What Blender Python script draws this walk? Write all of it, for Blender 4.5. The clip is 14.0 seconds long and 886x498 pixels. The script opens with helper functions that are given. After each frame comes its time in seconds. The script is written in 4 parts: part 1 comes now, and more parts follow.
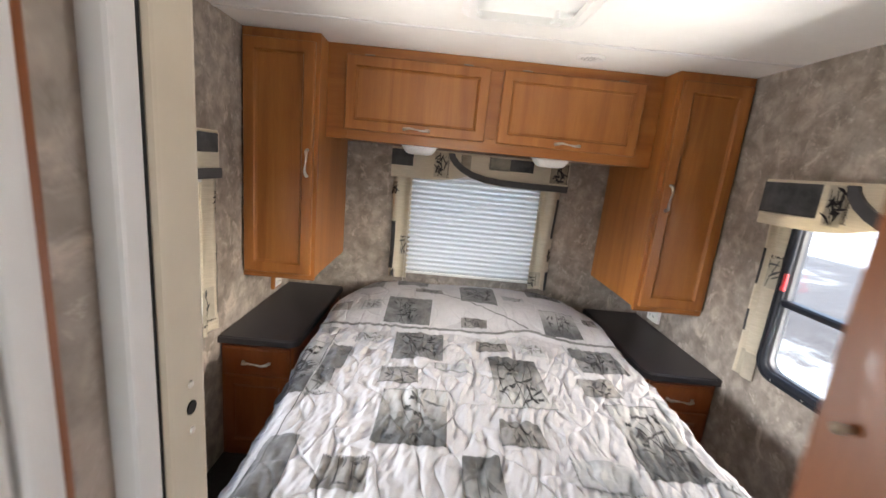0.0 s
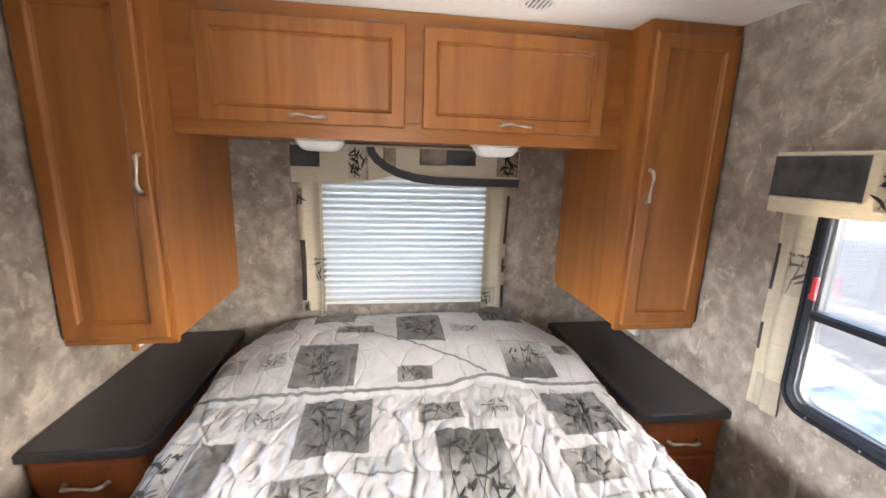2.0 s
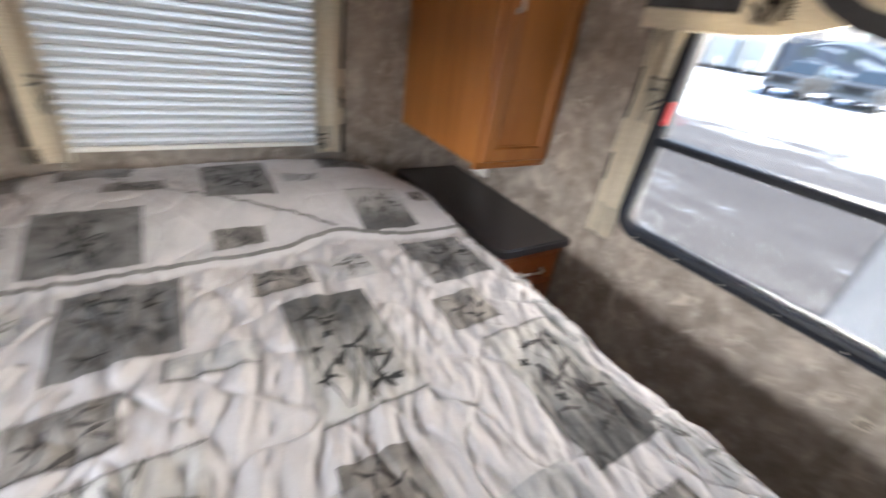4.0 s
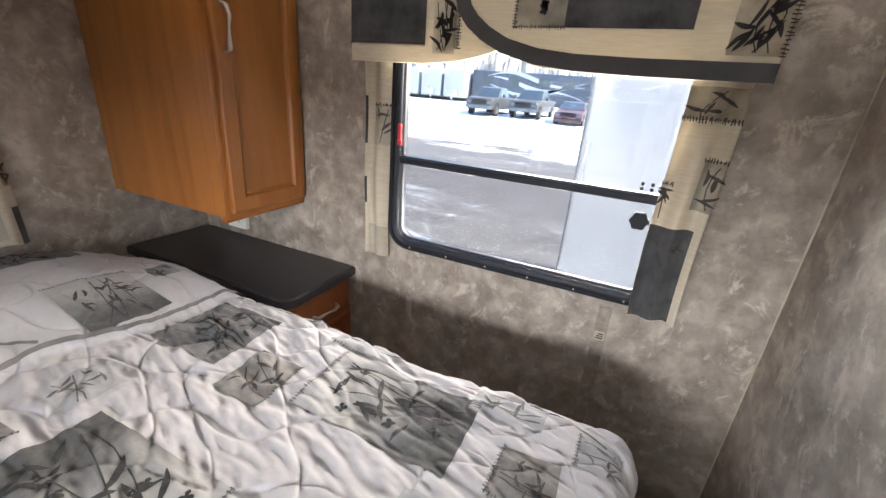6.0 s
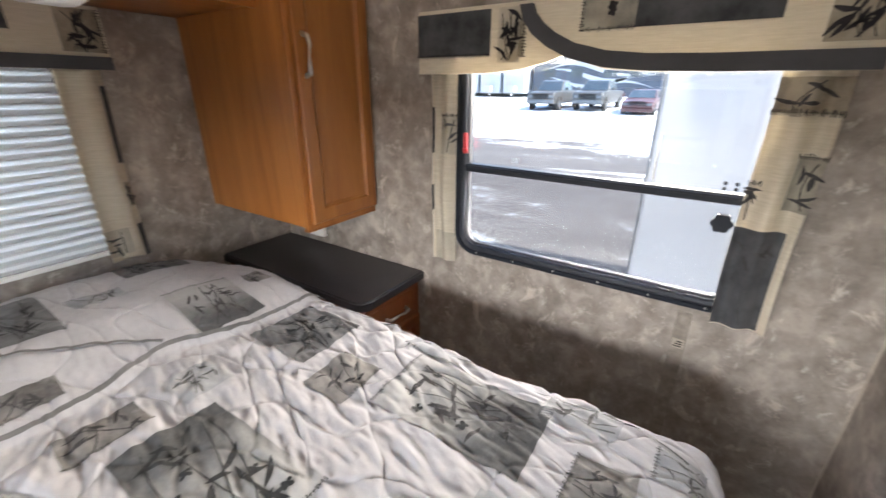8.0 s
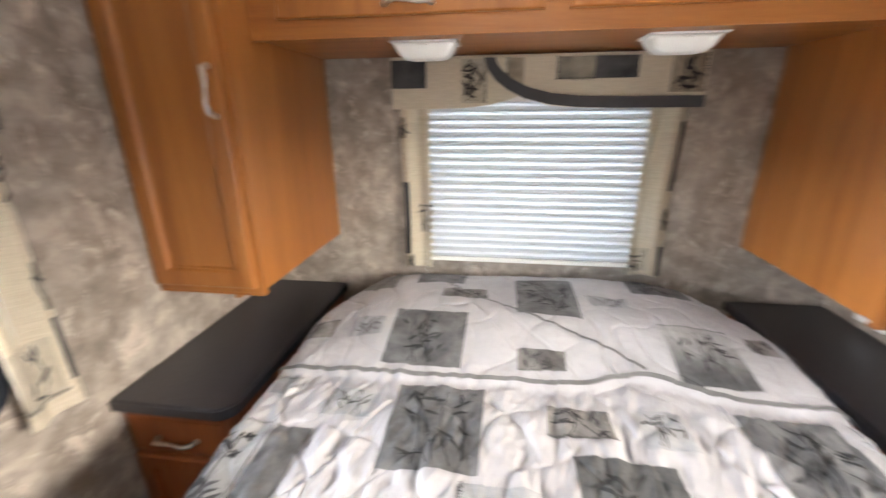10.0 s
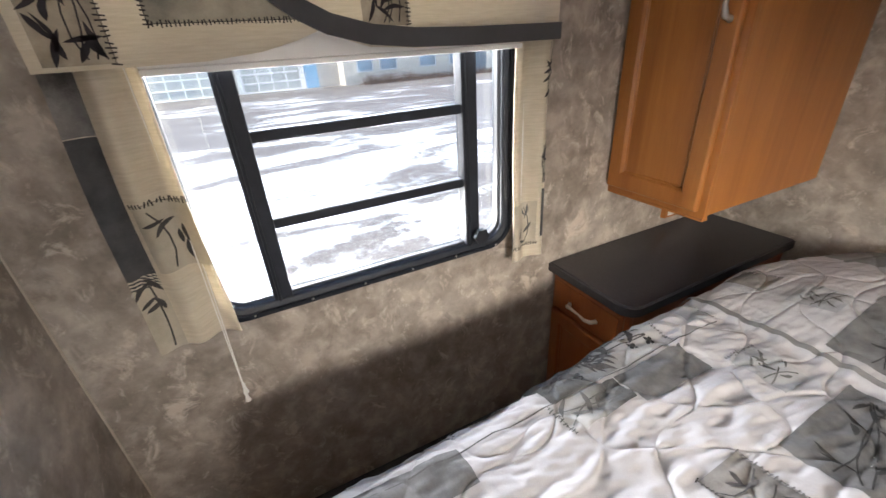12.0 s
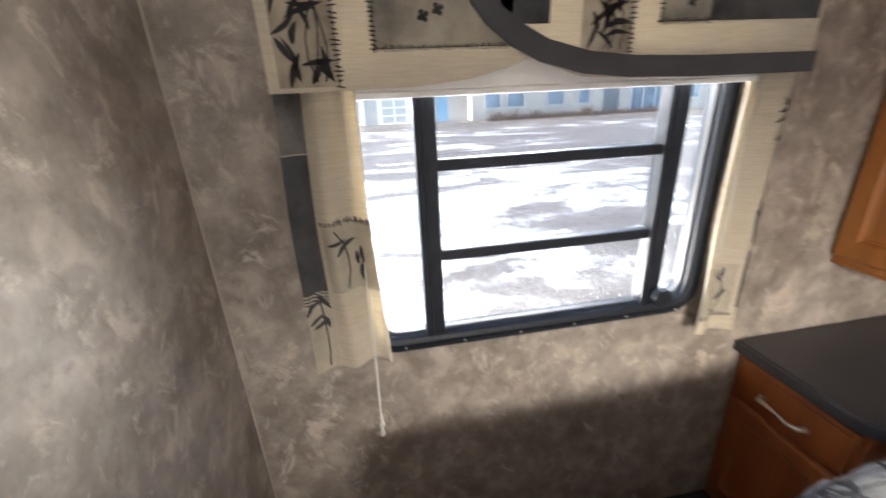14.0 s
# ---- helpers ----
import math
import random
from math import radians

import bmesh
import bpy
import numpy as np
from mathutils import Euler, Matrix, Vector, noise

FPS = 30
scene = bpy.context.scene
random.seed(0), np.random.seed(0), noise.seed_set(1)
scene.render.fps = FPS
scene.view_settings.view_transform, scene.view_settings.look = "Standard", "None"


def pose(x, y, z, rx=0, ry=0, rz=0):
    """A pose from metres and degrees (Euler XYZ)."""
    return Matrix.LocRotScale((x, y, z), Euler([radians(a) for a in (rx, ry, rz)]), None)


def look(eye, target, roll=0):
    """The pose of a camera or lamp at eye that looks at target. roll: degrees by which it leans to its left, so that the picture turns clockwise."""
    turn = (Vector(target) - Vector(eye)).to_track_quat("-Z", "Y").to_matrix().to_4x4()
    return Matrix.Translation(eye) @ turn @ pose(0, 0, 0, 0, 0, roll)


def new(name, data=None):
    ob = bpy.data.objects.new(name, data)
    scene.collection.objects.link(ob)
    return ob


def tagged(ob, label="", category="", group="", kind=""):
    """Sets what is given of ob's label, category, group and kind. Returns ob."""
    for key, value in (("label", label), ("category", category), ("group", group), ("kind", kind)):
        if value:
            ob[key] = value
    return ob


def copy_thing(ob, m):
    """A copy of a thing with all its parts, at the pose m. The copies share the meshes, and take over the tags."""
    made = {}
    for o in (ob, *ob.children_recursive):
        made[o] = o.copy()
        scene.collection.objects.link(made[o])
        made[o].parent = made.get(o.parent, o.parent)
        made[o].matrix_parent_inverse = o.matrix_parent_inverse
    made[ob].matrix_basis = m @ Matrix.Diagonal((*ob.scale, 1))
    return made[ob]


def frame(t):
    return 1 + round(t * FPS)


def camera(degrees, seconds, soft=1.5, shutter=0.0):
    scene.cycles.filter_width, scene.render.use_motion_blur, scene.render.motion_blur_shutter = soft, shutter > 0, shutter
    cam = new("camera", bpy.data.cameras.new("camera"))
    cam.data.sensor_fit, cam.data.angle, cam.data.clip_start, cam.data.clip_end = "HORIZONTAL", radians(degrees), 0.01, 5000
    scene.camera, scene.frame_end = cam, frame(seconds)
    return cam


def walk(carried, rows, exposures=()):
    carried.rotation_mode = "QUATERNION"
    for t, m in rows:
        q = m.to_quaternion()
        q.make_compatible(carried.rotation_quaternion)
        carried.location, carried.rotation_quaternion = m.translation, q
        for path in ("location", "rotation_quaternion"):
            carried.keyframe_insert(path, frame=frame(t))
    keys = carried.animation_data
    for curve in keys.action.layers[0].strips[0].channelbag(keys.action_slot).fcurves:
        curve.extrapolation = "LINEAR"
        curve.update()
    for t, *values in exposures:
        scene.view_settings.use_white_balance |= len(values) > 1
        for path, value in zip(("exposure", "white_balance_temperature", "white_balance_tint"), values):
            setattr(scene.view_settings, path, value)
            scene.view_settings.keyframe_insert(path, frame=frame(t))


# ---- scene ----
cam = camera(95.5, 14.0, shutter=0.5)
PATH = [
    (0, (-0.232, 0.259, 1.556), (-0.192, 2.215, 1.141), 5.6),
    (0.1, (-0.251, 0.296, 1.534), (-0.193, 2.258, 1.148), 6.1),
    (0.2, (-0.230, 0.328, 1.520), (-0.167, 2.294, 1.158), 6.8),
    (0.5, (-0.213, 0.433, 1.544), (0.023, 2.387, 1.187), 6.7),
    (1, (-0.145, 0.601, 1.548), (0.03, 2.544, 1.104), 3.2),
    (1.5, (-0.114, 0.696, 1.535), (0.062, 2.639, 1.094), 0.5),
    (2, (-0.102, 0.82, 1.56), (0.177, 2.755, 1.139), 1.8),
    (2.5, (-0.132, 1.018, 1.527), (0.174, 2.929, 1.022), 3.5),
    (3, (-0.164, 1.161, 1.426), (0.19, 2.945, 0.594), 6.3),
    (3.5, (-0.15, 1.131, 1.374), (0.276, 2.7, 0.209), 7.3),
    (4, (-0.085, 1.106, 1.385), (0.924, 2.517, 0.39), 8.9),
    (4.2, (-0.071, 1.133, 1.36), (1.199, 2.375, 0.44), 10.2),
    (6.5, (-0.028, 1.089, 1.372), (1.684, 1.824, 0.645), 4.4),
    (7, (-0.02, 1.093, 1.39), (1.689, 1.83, 0.657), 3.7),
    (9.3, (-0.128, 1.161, 1.405), (0.535, 2.915, 0.708), -1.2),
    (9.5, (-0.121, 1.184, 1.421), (0.292, 3.018, 0.737), -0.6),
    (10, (-0.131, 1.227, 1.437), (-0.395, 3.101, 0.79), -0.5),
    (10.5, (-0.142, 1.222, 1.398), (-1.086, 2.859, 0.744), -2.6),
    (11, (-0.184, 1.162, 1.416), (-1.533, 2.41, 0.625), -2.4),
    (11.5, (-0.199, 1.119, 1.417), (-1.732, 2.05, 0.533), -2.8),
    (12, (-0.193, 1.113, 1.418), (-1.804, 1.874, 0.509), -3.8),
    (12.5, (-0.193, 1.111, 1.422), (-1.835, 1.804, 0.516), -4.4),
    (13, (-0.193, 1.101, 1.42), (-1.872, 1.752, 0.549), -4.4),
    (13.5, (-0.238, 1.06, 1.411), (-1.99, 1.582, 0.601), -2.7),
    (14, (-0.35, 0.993, 1.407), (-2.183, 1.303, 0.671), -2.6),
]
BASE = 2.9
walk(cam, [(t, look(eye, target, roll)) for t, eye, target, roll in PATH],
     [(t, BASE + stops) for t, stops in ((0, 0.05), (1, 0.25), (2, 0.4), (3, 0.5), (3.5, -0.1), (4, -0.2), (6.5, -0.18), (7, -0.18), (9.5, 0.2), (10, 0.5), (10.5, 0.25), (11, -0.1), (12.5, 0.0), (14, 0.05))])

# ---- world, sun, window light ----
world = bpy.data.worlds.new("sky")
scene.world = world
world.use_nodes = True
_n = world.node_tree.nodes
_sky = _n.new("ShaderNodeTexSky")
_sky.sky_type, _sky.sun_disc = "NISHITA", False
_sky.sun_elevation, _sky.sun_rotation = radians(48), radians(174)
world.node_tree.links.new(_sky.outputs[0], _n["Background"].inputs[0])
_n["Background"].inputs[1].default_value = 0.15
sun = new("sun", bpy.data.lights.new("sun", "SUN"))
sun.data.energy, sun.data.angle, sun.data.color = 3.3, radians(0.6), (1.0, 0.95, 0.88)
sun.matrix_world = look((0.8, -8.0, 8.9), (0, 0, 0))


def fill_lamp(name, m, wide, high, watts, colour):
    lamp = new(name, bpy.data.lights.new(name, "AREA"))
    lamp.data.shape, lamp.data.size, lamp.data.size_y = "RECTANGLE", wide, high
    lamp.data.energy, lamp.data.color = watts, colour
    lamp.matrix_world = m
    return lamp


fill_lamp("window_sky_east", look((3.25, 0.75, 1.84), (-1.0, 2.1, 1.1)), 2.5, 0.72, 66, (1.0, 0.905, 0.81))
fill_lamp("window_sky_west", look((-5.0, 1.2, 1.85), (1.0, 1.6, 1.1)), 5.0, 0.72, 205, (0.975, 0.97, 1.0))
fill_lamp("snow_fill_east", look((1.75, 1.75, 0.55), (-0.3, 1.75, 2.1)), 1.4, 0.5, 16, (1.0, 0.95, 0.90))
fill_lamp("snow_fill_west", look((-1.75, 1.75, 0.55), (0.3, 1.75, 2.1)), 1.4, 0.5, 24, (1.0, 0.95, 0.90))
fill_lamp("window_sky_north", look((0, 3.5, 1.25), (0, 2.0, 1.1)), 1.2, 1.0, 3.0, (0.90, 0.95, 1.0))
fill_lamp("passage_fill", look((0.1, -1.93, 1.4), (0.0, 0.4, 1.2)), 1.6, 1.0, 1.2, (1.0, 0.95, 0.88))


# ---- materials ----
def material(name, rough=0.6, metal=0.0, coat=0.0):
    m = bpy.data.materials.new(name)
    m.use_nodes = True
    t = m.node_tree
    b = t.nodes["Principled BSDF"]
    b.inputs["Roughness"].default_value, b.inputs["Metallic"].default_value = rough, metal
    b.inputs["Coat Weight"].default_value = coat
    return m, t, b


def coords(t, scale=(1, 1, 1), kind="Object"):
    c, mp = t.nodes.new("ShaderNodeTexCoord"), t.nodes.new("ShaderNodeMapping")
    mp.inputs["Scale"].default_value = scale
    t.links.new(c.outputs[kind], mp.inputs[0])
    return mp.outputs[0]


def noise_tex(t, vec, scale, detail=4, rough=0.55, distort=0.0):
    n = t.nodes.new("ShaderNodeTexNoise")
    n.inputs["Scale"].default_value, n.inputs["Detail"].default_value = scale, detail
    n.inputs["Roughness"].default_value, n.inputs["Distortion"].default_value = rough, distort
    t.links.new(vec, n.inputs["Vector"])
    return n.outputs["Fac"]


def ramp(t, fac, stops):
    r = t.nodes.new("ShaderNodeValToRGB")
    e = r.color_ramp.elements
    while len(e) < len(stops):
        e.new(0.5)
    for el, (p, c) in zip(e, stops):
        el.position, el.color = p, (*c, 1) if len(c) == 3 else c
    t.links.new(fac, r.inputs[0])
    return r.outputs[0]


def mix(t, fac, a, b, mode="MIX"):
    n = t.nodes.new("ShaderNodeMix")
    n.data_type, n.blend_type = "RGBA", mode
    for sock, v in ((n.inputs[0], fac), (n.inputs[6], a), (n.inputs[7], b)):
        if isinstance(v, (float, int)):
            sock.default_value = v
        elif isinstance(v, tuple):
            sock.default_value = (*v, 1)
        else:
            t.links.new(v, sock)
    return n.outputs[2]


def bump(t, b, height, strength=0.2, dist=0.002):
    n = t.nodes.new("ShaderNodeBump")
    n.inputs["Strength"].default_value, n.inputs["Distance"].default_value = strength, dist
    t.links.new(height, n.inputs["Height"])
    t.links.new(n.outputs[0], b.inputs["Normal"])


def plain(name, colour, rough=0.6, metal=0.0, vary=0.12, scale=18.0, coat=0.0, relief=0.0):
    m, t, b = material(name, rough, metal, coat)
    v = coords(t)
    f = noise_tex(t, v, scale, 5)
    lo = tuple(c * (1 - vary) for c in colour)
    hi = tuple(min(1, c * (1 + vary)) for c in colour)
    t.links.new(ramp(t, f, [(0.3, lo), (0.7, hi)]), b.inputs["Base Color"])
    if relief:
        bump(t, b, noise_tex(t, v, scale * 12, 3), relief)
    return m


def wallpaper():
    m, t, b = material("sponged wallpaper", 0.55)
    v = coords(t)
    big = noise_tex(t, v, 4.5, 3, 0.5, 0.4)
    mid = noise_tex(t, v, 14, 5, 0.52, 0.3)
    fine = noise_tex(t, v, 70, 3, 0.6)
    c = ramp(t, big, [(0.34, (0.193, 0.164, 0.134)), (0.5, (0.311, 0.269, 0.227)), (0.64, (0.420, 0.378, 0.328))])
    c2 = ramp(t, mid, [(0.36, (0.160, 0.134, 0.109)), (0.52, (0.319, 0.273, 0.229)), (0.64, (0.521, 0.449, 0.382))])
    c = mix(t, 0.55, c, c2)
    # sponge dabs: pale peach blooms, and worn dark smears
    bloom = noise_tex(t, coords(t, (1.0, 1.0, 0.85)), 11, 7, 0.70, 0.7)
    c = mix(t, ramp(t, bloom, [(0.565, (0, 0, 0)), (0.65, (0.8, 0.8, 0.8))]), c, (0.588, 0.504, 0.428))
    fleck = noise_tex(t, coords(t, (1.0, 1.0, 0.8)), 17, 7, 0.72, 0.5)
    c = mix(t, ramp(t, fleck, [(0.58, (0, 0, 0)), (0.66, (0.75, 0.75, 0.75))]), c, (0.571, 0.512, 0.445))
    c = mix(t, ramp(t, fleck, [(0.33, (0.55, 0.55, 0.55)), (0.44, (0, 0, 0))]), c, (0.160, 0.137, 0.113))
    c = mix(t, 0.15, c, ramp(t, fine, [(0.35, (0.143, 0.126, 0.109)), (0.65, (0.403, 0.353, 0.302))]))
    t.links.new(c, b.inputs["Base Color"])
    bump(t, b, fine, 0.15, 0.001)
    return m


def wood(name, tone=1.0, along="z", red=1.0):
    m, t, b = material(name, 0.36, coat=0.06)
    s = {"z": (9, 9, 0.7), "x": (0.7, 9, 9), "y": (9, 0.7, 9)}[along]
    v = coords(t, s)
    g = noise_tex(t, v, 1.1, 6, 0.55, 1.2)
    f = noise_tex(t, coords(t, tuple(k * 8 for k in s)), 2.5, 4, 0.7)
    c = ramp(t, g, [(0.28, (0.28 * tone, 0.092 * tone * red, 0.019 * tone)), (0.5, (0.40 * tone, 0.145 * tone * red, 0.031 * tone)), (0.75, (0.50 * tone, 0.20 * tone * red, 0.048 * tone))])
    c = mix(t, 0.10, c, ramp(t, f, [(0.4, (0.18 * tone, 0.06 * tone, 0.015 * tone)), (0.6, (0.5 * tone, 0.21 * tone, 0.055 * tone))]))
    o = t.nodes.new("ShaderNodeObjectInfo")
    c = mix(t, 0.1, c, ramp(t, o.outputs["Random"], [(0, (0.22, 0.07, 0.012)), (1, (0.42, 0.16, 0.035))]))
    t.links.new(c, b.inputs["Base Color"])
    bump(t, b, f, 0.06, 0.001)
    return m


def fabric(name, low, high, scale=7.0, weave=420.0, stretch=(1, 1, 1), through_light=0.0, sheen=0.15, rumple=0.0):
    m, t, b = material(name, 0.9)
    b.inputs["Sheen Weight"].default_value = sheen
    v = coords(t, stretch)
    c = ramp(t, noise_tex(t, v, scale, 5, 0.6), [(0.32, low), (0.68, high)])
    w = noise_tex(t, coords(t), weave, 2)
    c = mix(t, 0.12, c, ramp(t, w, [(0.3, tuple(k * 0.6 for k in low)), (0.7, high)]))
    t.links.new(c, b.inputs["Base Color"])
    if rumple:
        w = mix(t, 0.6, w, noise_tex(t, coords(t), 75, 4, 0.65, 0.6))
    bump(t, b, w, 0.2 + rumple, 0.0006 + rumple * 0.006)
    if through_light:
        tr, ms = t.nodes.new("ShaderNodeBsdfTranslucent"), t.nodes.new("ShaderNodeMixShader")
        t.links.new(c, tr.inputs[0])
        ms.inputs[0].default_value = through_light
        t.links.new(b.outputs[0], ms.inputs[1])
        t.links.new(tr.outputs[0], ms.inputs[2])
        t.links.new(ms.outputs[0], t.nodes["Material Output"].inputs[0])
    return m


def glass():
    m, t, b = material("window glass", 0.0)
    tr, gl, ms = (t.nodes.new(k) for k in ("ShaderNodeBsdfTransparent", "ShaderNodeBsdfGlossy", "ShaderNodeMixShader"))
    gl.inputs["Roughness"].default_value = 0.01
    tr.inputs[0].default_value = (0.93, 0.95, 0.96, 1)
    ms.inputs[0].default_value = 0.05
    t.links.new(tr.outputs[0], ms.inputs[1])
    t.links.new(gl.outputs[0], ms.inputs[2])
    t.links.new(ms.outputs[0], t.nodes["Material Output"].inputs[0])
    return m


def screen_mesh():
    m, t, b = material("grey insect screen", 0.8)
    b.inputs["Base Color"].default_value = (0.06, 0.06, 0.065, 1)
    wires = noise_tex(t, coords(t), 900, 1)
    tr, ms = t.nodes.new("ShaderNodeBsdfTransparent"), t.nodes.new("ShaderNodeMixShader")
    t.links.new(ramp(t, wires, [(0.3, (0.08, 0.08, 0.08)), (0.7, (0.22, 0.22, 0.22))]), ms.inputs[0])
    t.links.new(tr.outputs[0], ms.inputs[1])
    t.links.new(b.outputs[0], ms.inputs[2])
    t.links.new(ms.outputs[0], t.nodes["Material Output"].inputs[0])
    return m


def snow_ground():
    m, t, b = material("snow over asphalt", 0.75)
    v = coords(t, (0.55, 1.0, 1.0))
    big = noise_tex(t, v, 0.16, 6, 0.62, 0.6)
    streak = noise_tex(t, coords(t, (1.1, 0.36, 1)), 0.62, 6, 0.62, 0.7)
    fine = noise_tex(t, v, 6, 5, 0.7)
    f = mix(t, 0.6, big, streak)
    f = mix(t, 0.12, f, fine)
    sep, rng_ = t.nodes.new("ShaderNodeSeparateXYZ"), t.nodes.new("ShaderNodeMapRange")
    t.links.new(coords(t), sep.inputs[0])
    rng_.inputs["From Min"].default_value, rng_.inputs["From Max"].default_value = -50, 50
    t.links.new(sep.outputs[0], rng_.inputs[0])
    # how well the yard is cleared: by the service doors, mid yard, and the lane beside the trailer
    bias = ramp(t, rng_.outputs[0], [(0.12, (0.24,) * 3), (0.205, (0.29,) * 3), (0.25, (0.40,) * 3), (0.33, (0.36,) * 3), (0.40, (0.405,) * 3), (0.46, (0.435,) * 3), (0.55, (0.52,) * 3), (0.563, (0.47,) * 3), (0.576, (0.345,) * 3), (0.64, (0.36,) * 3), (0.672, (0.56,) * 3), (0.95, (0.60,) * 3)])
    f = mix(t, 0.4, f, bias)
    c = ramp(t, f, [(0.43, (0.060, 0.051, 0.045)), (0.47, (0.084, 0.074, 0.067)), (0.488, (0.28, 0.285, 0.30)), (0.52, (0.6, 0.61, 0.64)), (0.6, (0.84, 0.845, 0.86))])
    t.links.new(c, b.inputs["Base Color"])
    bump(t, b, fine, 0.4, 0.05)
    return m


WALLPAPER = wallpaper()
WOOD = wood("honey maple", 0.84)
WOOD_X = wood("honey maple across", 0.84, along="x")
WOOD_Y = wood("honey maple deep", 0.84, along="y")
WOOD_SHADED = wood("honey maple toned for shade", 0.7, red=0.74)
WOOD_RED = wood("stained door wood", 0.62, red=0.82)
CEIL = plain("ceiling panel", (0.85, 0.83, 0.79), 0.5, vary=0.03, scale=6)
WHITE_TRIM = plain("white vinyl trim", (0.78, 0.77, 0.75), 0.4, vary=0.03)
CREAM = plain("cream door post", (0.52, 0.46, 0.36), 0.45, vary=0.06, scale=9)
OFFWHITE = plain("grey white post", (0.62, 0.61, 0.60), 0.45, vary=0.06, scale=8)
COUNTER = plain("charcoal laminate", (0.038, 0.036, 0.040), 0.38, vary=0.25, scale=160, relief=0.05)
BLACK = plain("black window frame", (0.016, 0.019, 0.026), 0.5, vary=0.2, scale=30)
BLACK.node_tree.nodes["Principled BSDF"].inputs["Specular IOR Level"].default_value = 0.28
SEAL = plain("dark window seal", (0.02, 0.021, 0.024), 0.5, vary=0.1)
RUBBER = plain("grey glazing seal", (0.10, 0.11, 0.12), 0.5, vary=0.1)
METAL = plain("brushed nickel", (0.62, 0.58, 0.53), 0.3, 1.0, vary=0.08, scale=60)
HINGE = plain("dull nickel hinge", (0.30, 0.24, 0.18), 0.55, 0.7, vary=0.1)
RED = plain("red latch", (0.62, 0.04, 0.05), 0.4, vary=0.05)
PLASTIC = plain("white plastic", (0.8, 0.79, 0.76), 0.35, vary=0.03)
DARK = plain("dark floor carpet", (0.025, 0.022, 0.02), 0.9, vary=0.3, scale=60, relief=0.5)
TRIM_TAUPE = plain("taupe corner bead", (0.42, 0.36, 0.29), 0.5)
BATTEN = plain("worn wallpaper batten", (0.265, 0.23, 0.19), 0.6, vary=0.3, scale=40)
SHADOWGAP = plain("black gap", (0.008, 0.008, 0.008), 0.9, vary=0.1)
CREAM_CLOTH = fabric("cream striped cloth", (0.62, 0.55, 0.42), (0.74, 0.67, 0.54), 16, stretch=(1, 1, 14), through_light=0.28)
PALE_CLOTH = fabric("pale printed cloth", (0.44, 0.40, 0.31), (0.62, 0.56, 0.45), 14, through_light=0.28)
CHAR_CLOTH = fabric("charcoal cloth", (0.012, 0.014, 0.017), (0.085, 0.086, 0.088), 11)
BAND_CLOTH = fabric("dark grey welt cloth", (0.05, 0.05, 0.054), (0.068, 0.068, 0.072), 12)
TAN_CLOTH = fabric("tan printed cloth", (0.20, 0.17, 0.125), (0.46, 0.40, 0.30), 14)
MIXED_CLOTH = fabric("grey washed cloth", (0.05, 0.052, 0.055), (0.42, 0.38, 0.29), 6)
INK = plain("printed ink", (0.025, 0.022, 0.025), 0.9, vary=0.3, scale=40)
INK_SOFT = plain("faded print", (0.10, 0.10, 0.098), 0.9, vary=0.3, scale=40)
INK_FAINT = plain("dim print", (0.026, 0.027, 0.027), 0.9, vary=0.3, scale=40)
INK_MID = plain("worn print", (0.05, 0.047, 0.047), 0.9, vary=0.4, scale=40)
QUILT = fabric("white quilt cotton", (0.375, 0.368, 0.376), (0.485, 0.476, 0.482), 5, sheen=0.1, rumple=0.3)
PATCH_DARK = fabric("slate patch cotton", (0.043, 0.044, 0.046), (0.16, 0.16, 0.16), 13, rumple=0.3)
PATCH_GREEN = fabric("grey green patch cotton", (0.085, 0.09, 0.084), (0.27, 0.27, 0.255), 8, rumple=0.3)
PATCH_PALE = fabric("pale grey patch cotton", (0.21, 0.22, 0.228), (0.43, 0.435, 0.438), 8, rumple=0.3)
PATCH_MIX = fabric("leafy grey patch cotton", (0.055, 0.052, 0.049), (0.28, 0.265, 0.245), 11, rumple=0.3)
BINDING = fabric("grey quilt binding", (0.10, 0.098, 0.095), (0.17, 0.166, 0.16), 20)
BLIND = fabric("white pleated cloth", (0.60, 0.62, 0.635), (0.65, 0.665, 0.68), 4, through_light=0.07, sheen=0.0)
BLIND_BRIGHT = fabric("brightened pleat crest", (0.80, 0.82, 0.84), (0.85, 0.86, 0.87), 4, through_light=0.5, sheen=0.0)


def faded(name, dark_end):
    """Printed cotton that fades from slate to pale along its length."""
    m, t, b = material(name, 0.9)
    sep = t.nodes.new("ShaderNodeSeparateXYZ")
    t.links.new(coords(t, kind="Generated"), sep.inputs[0])
    cloud = noise_tex(t, coords(t), 14, 5, 0.65, 0.4)
    f = mix(t, 0.35, sep.outputs[1], cloud)
    d, p = (0.052, 0.054, 0.054), (0.37, 0.367, 0.355)
    c = ramp(t, f, [(0.28, p), (0.72, d)] if dark_end > 0 else [(0.28, d), (0.72, p)])
    w = mix(t, 0.6, noise_tex(t, coords(t), 420, 2), noise_tex(t, coords(t), 75, 4, 0.65, 0.6))
    t.links.new(mix(t, 0.1, c, ramp(t, w, [(0.3, (0.05, 0.05, 0.05)), (0.7, (0.5, 0.5, 0.5))])), b.inputs["Base Color"])
    bump(t, b, w, 0.5, 0.0024)
    return m


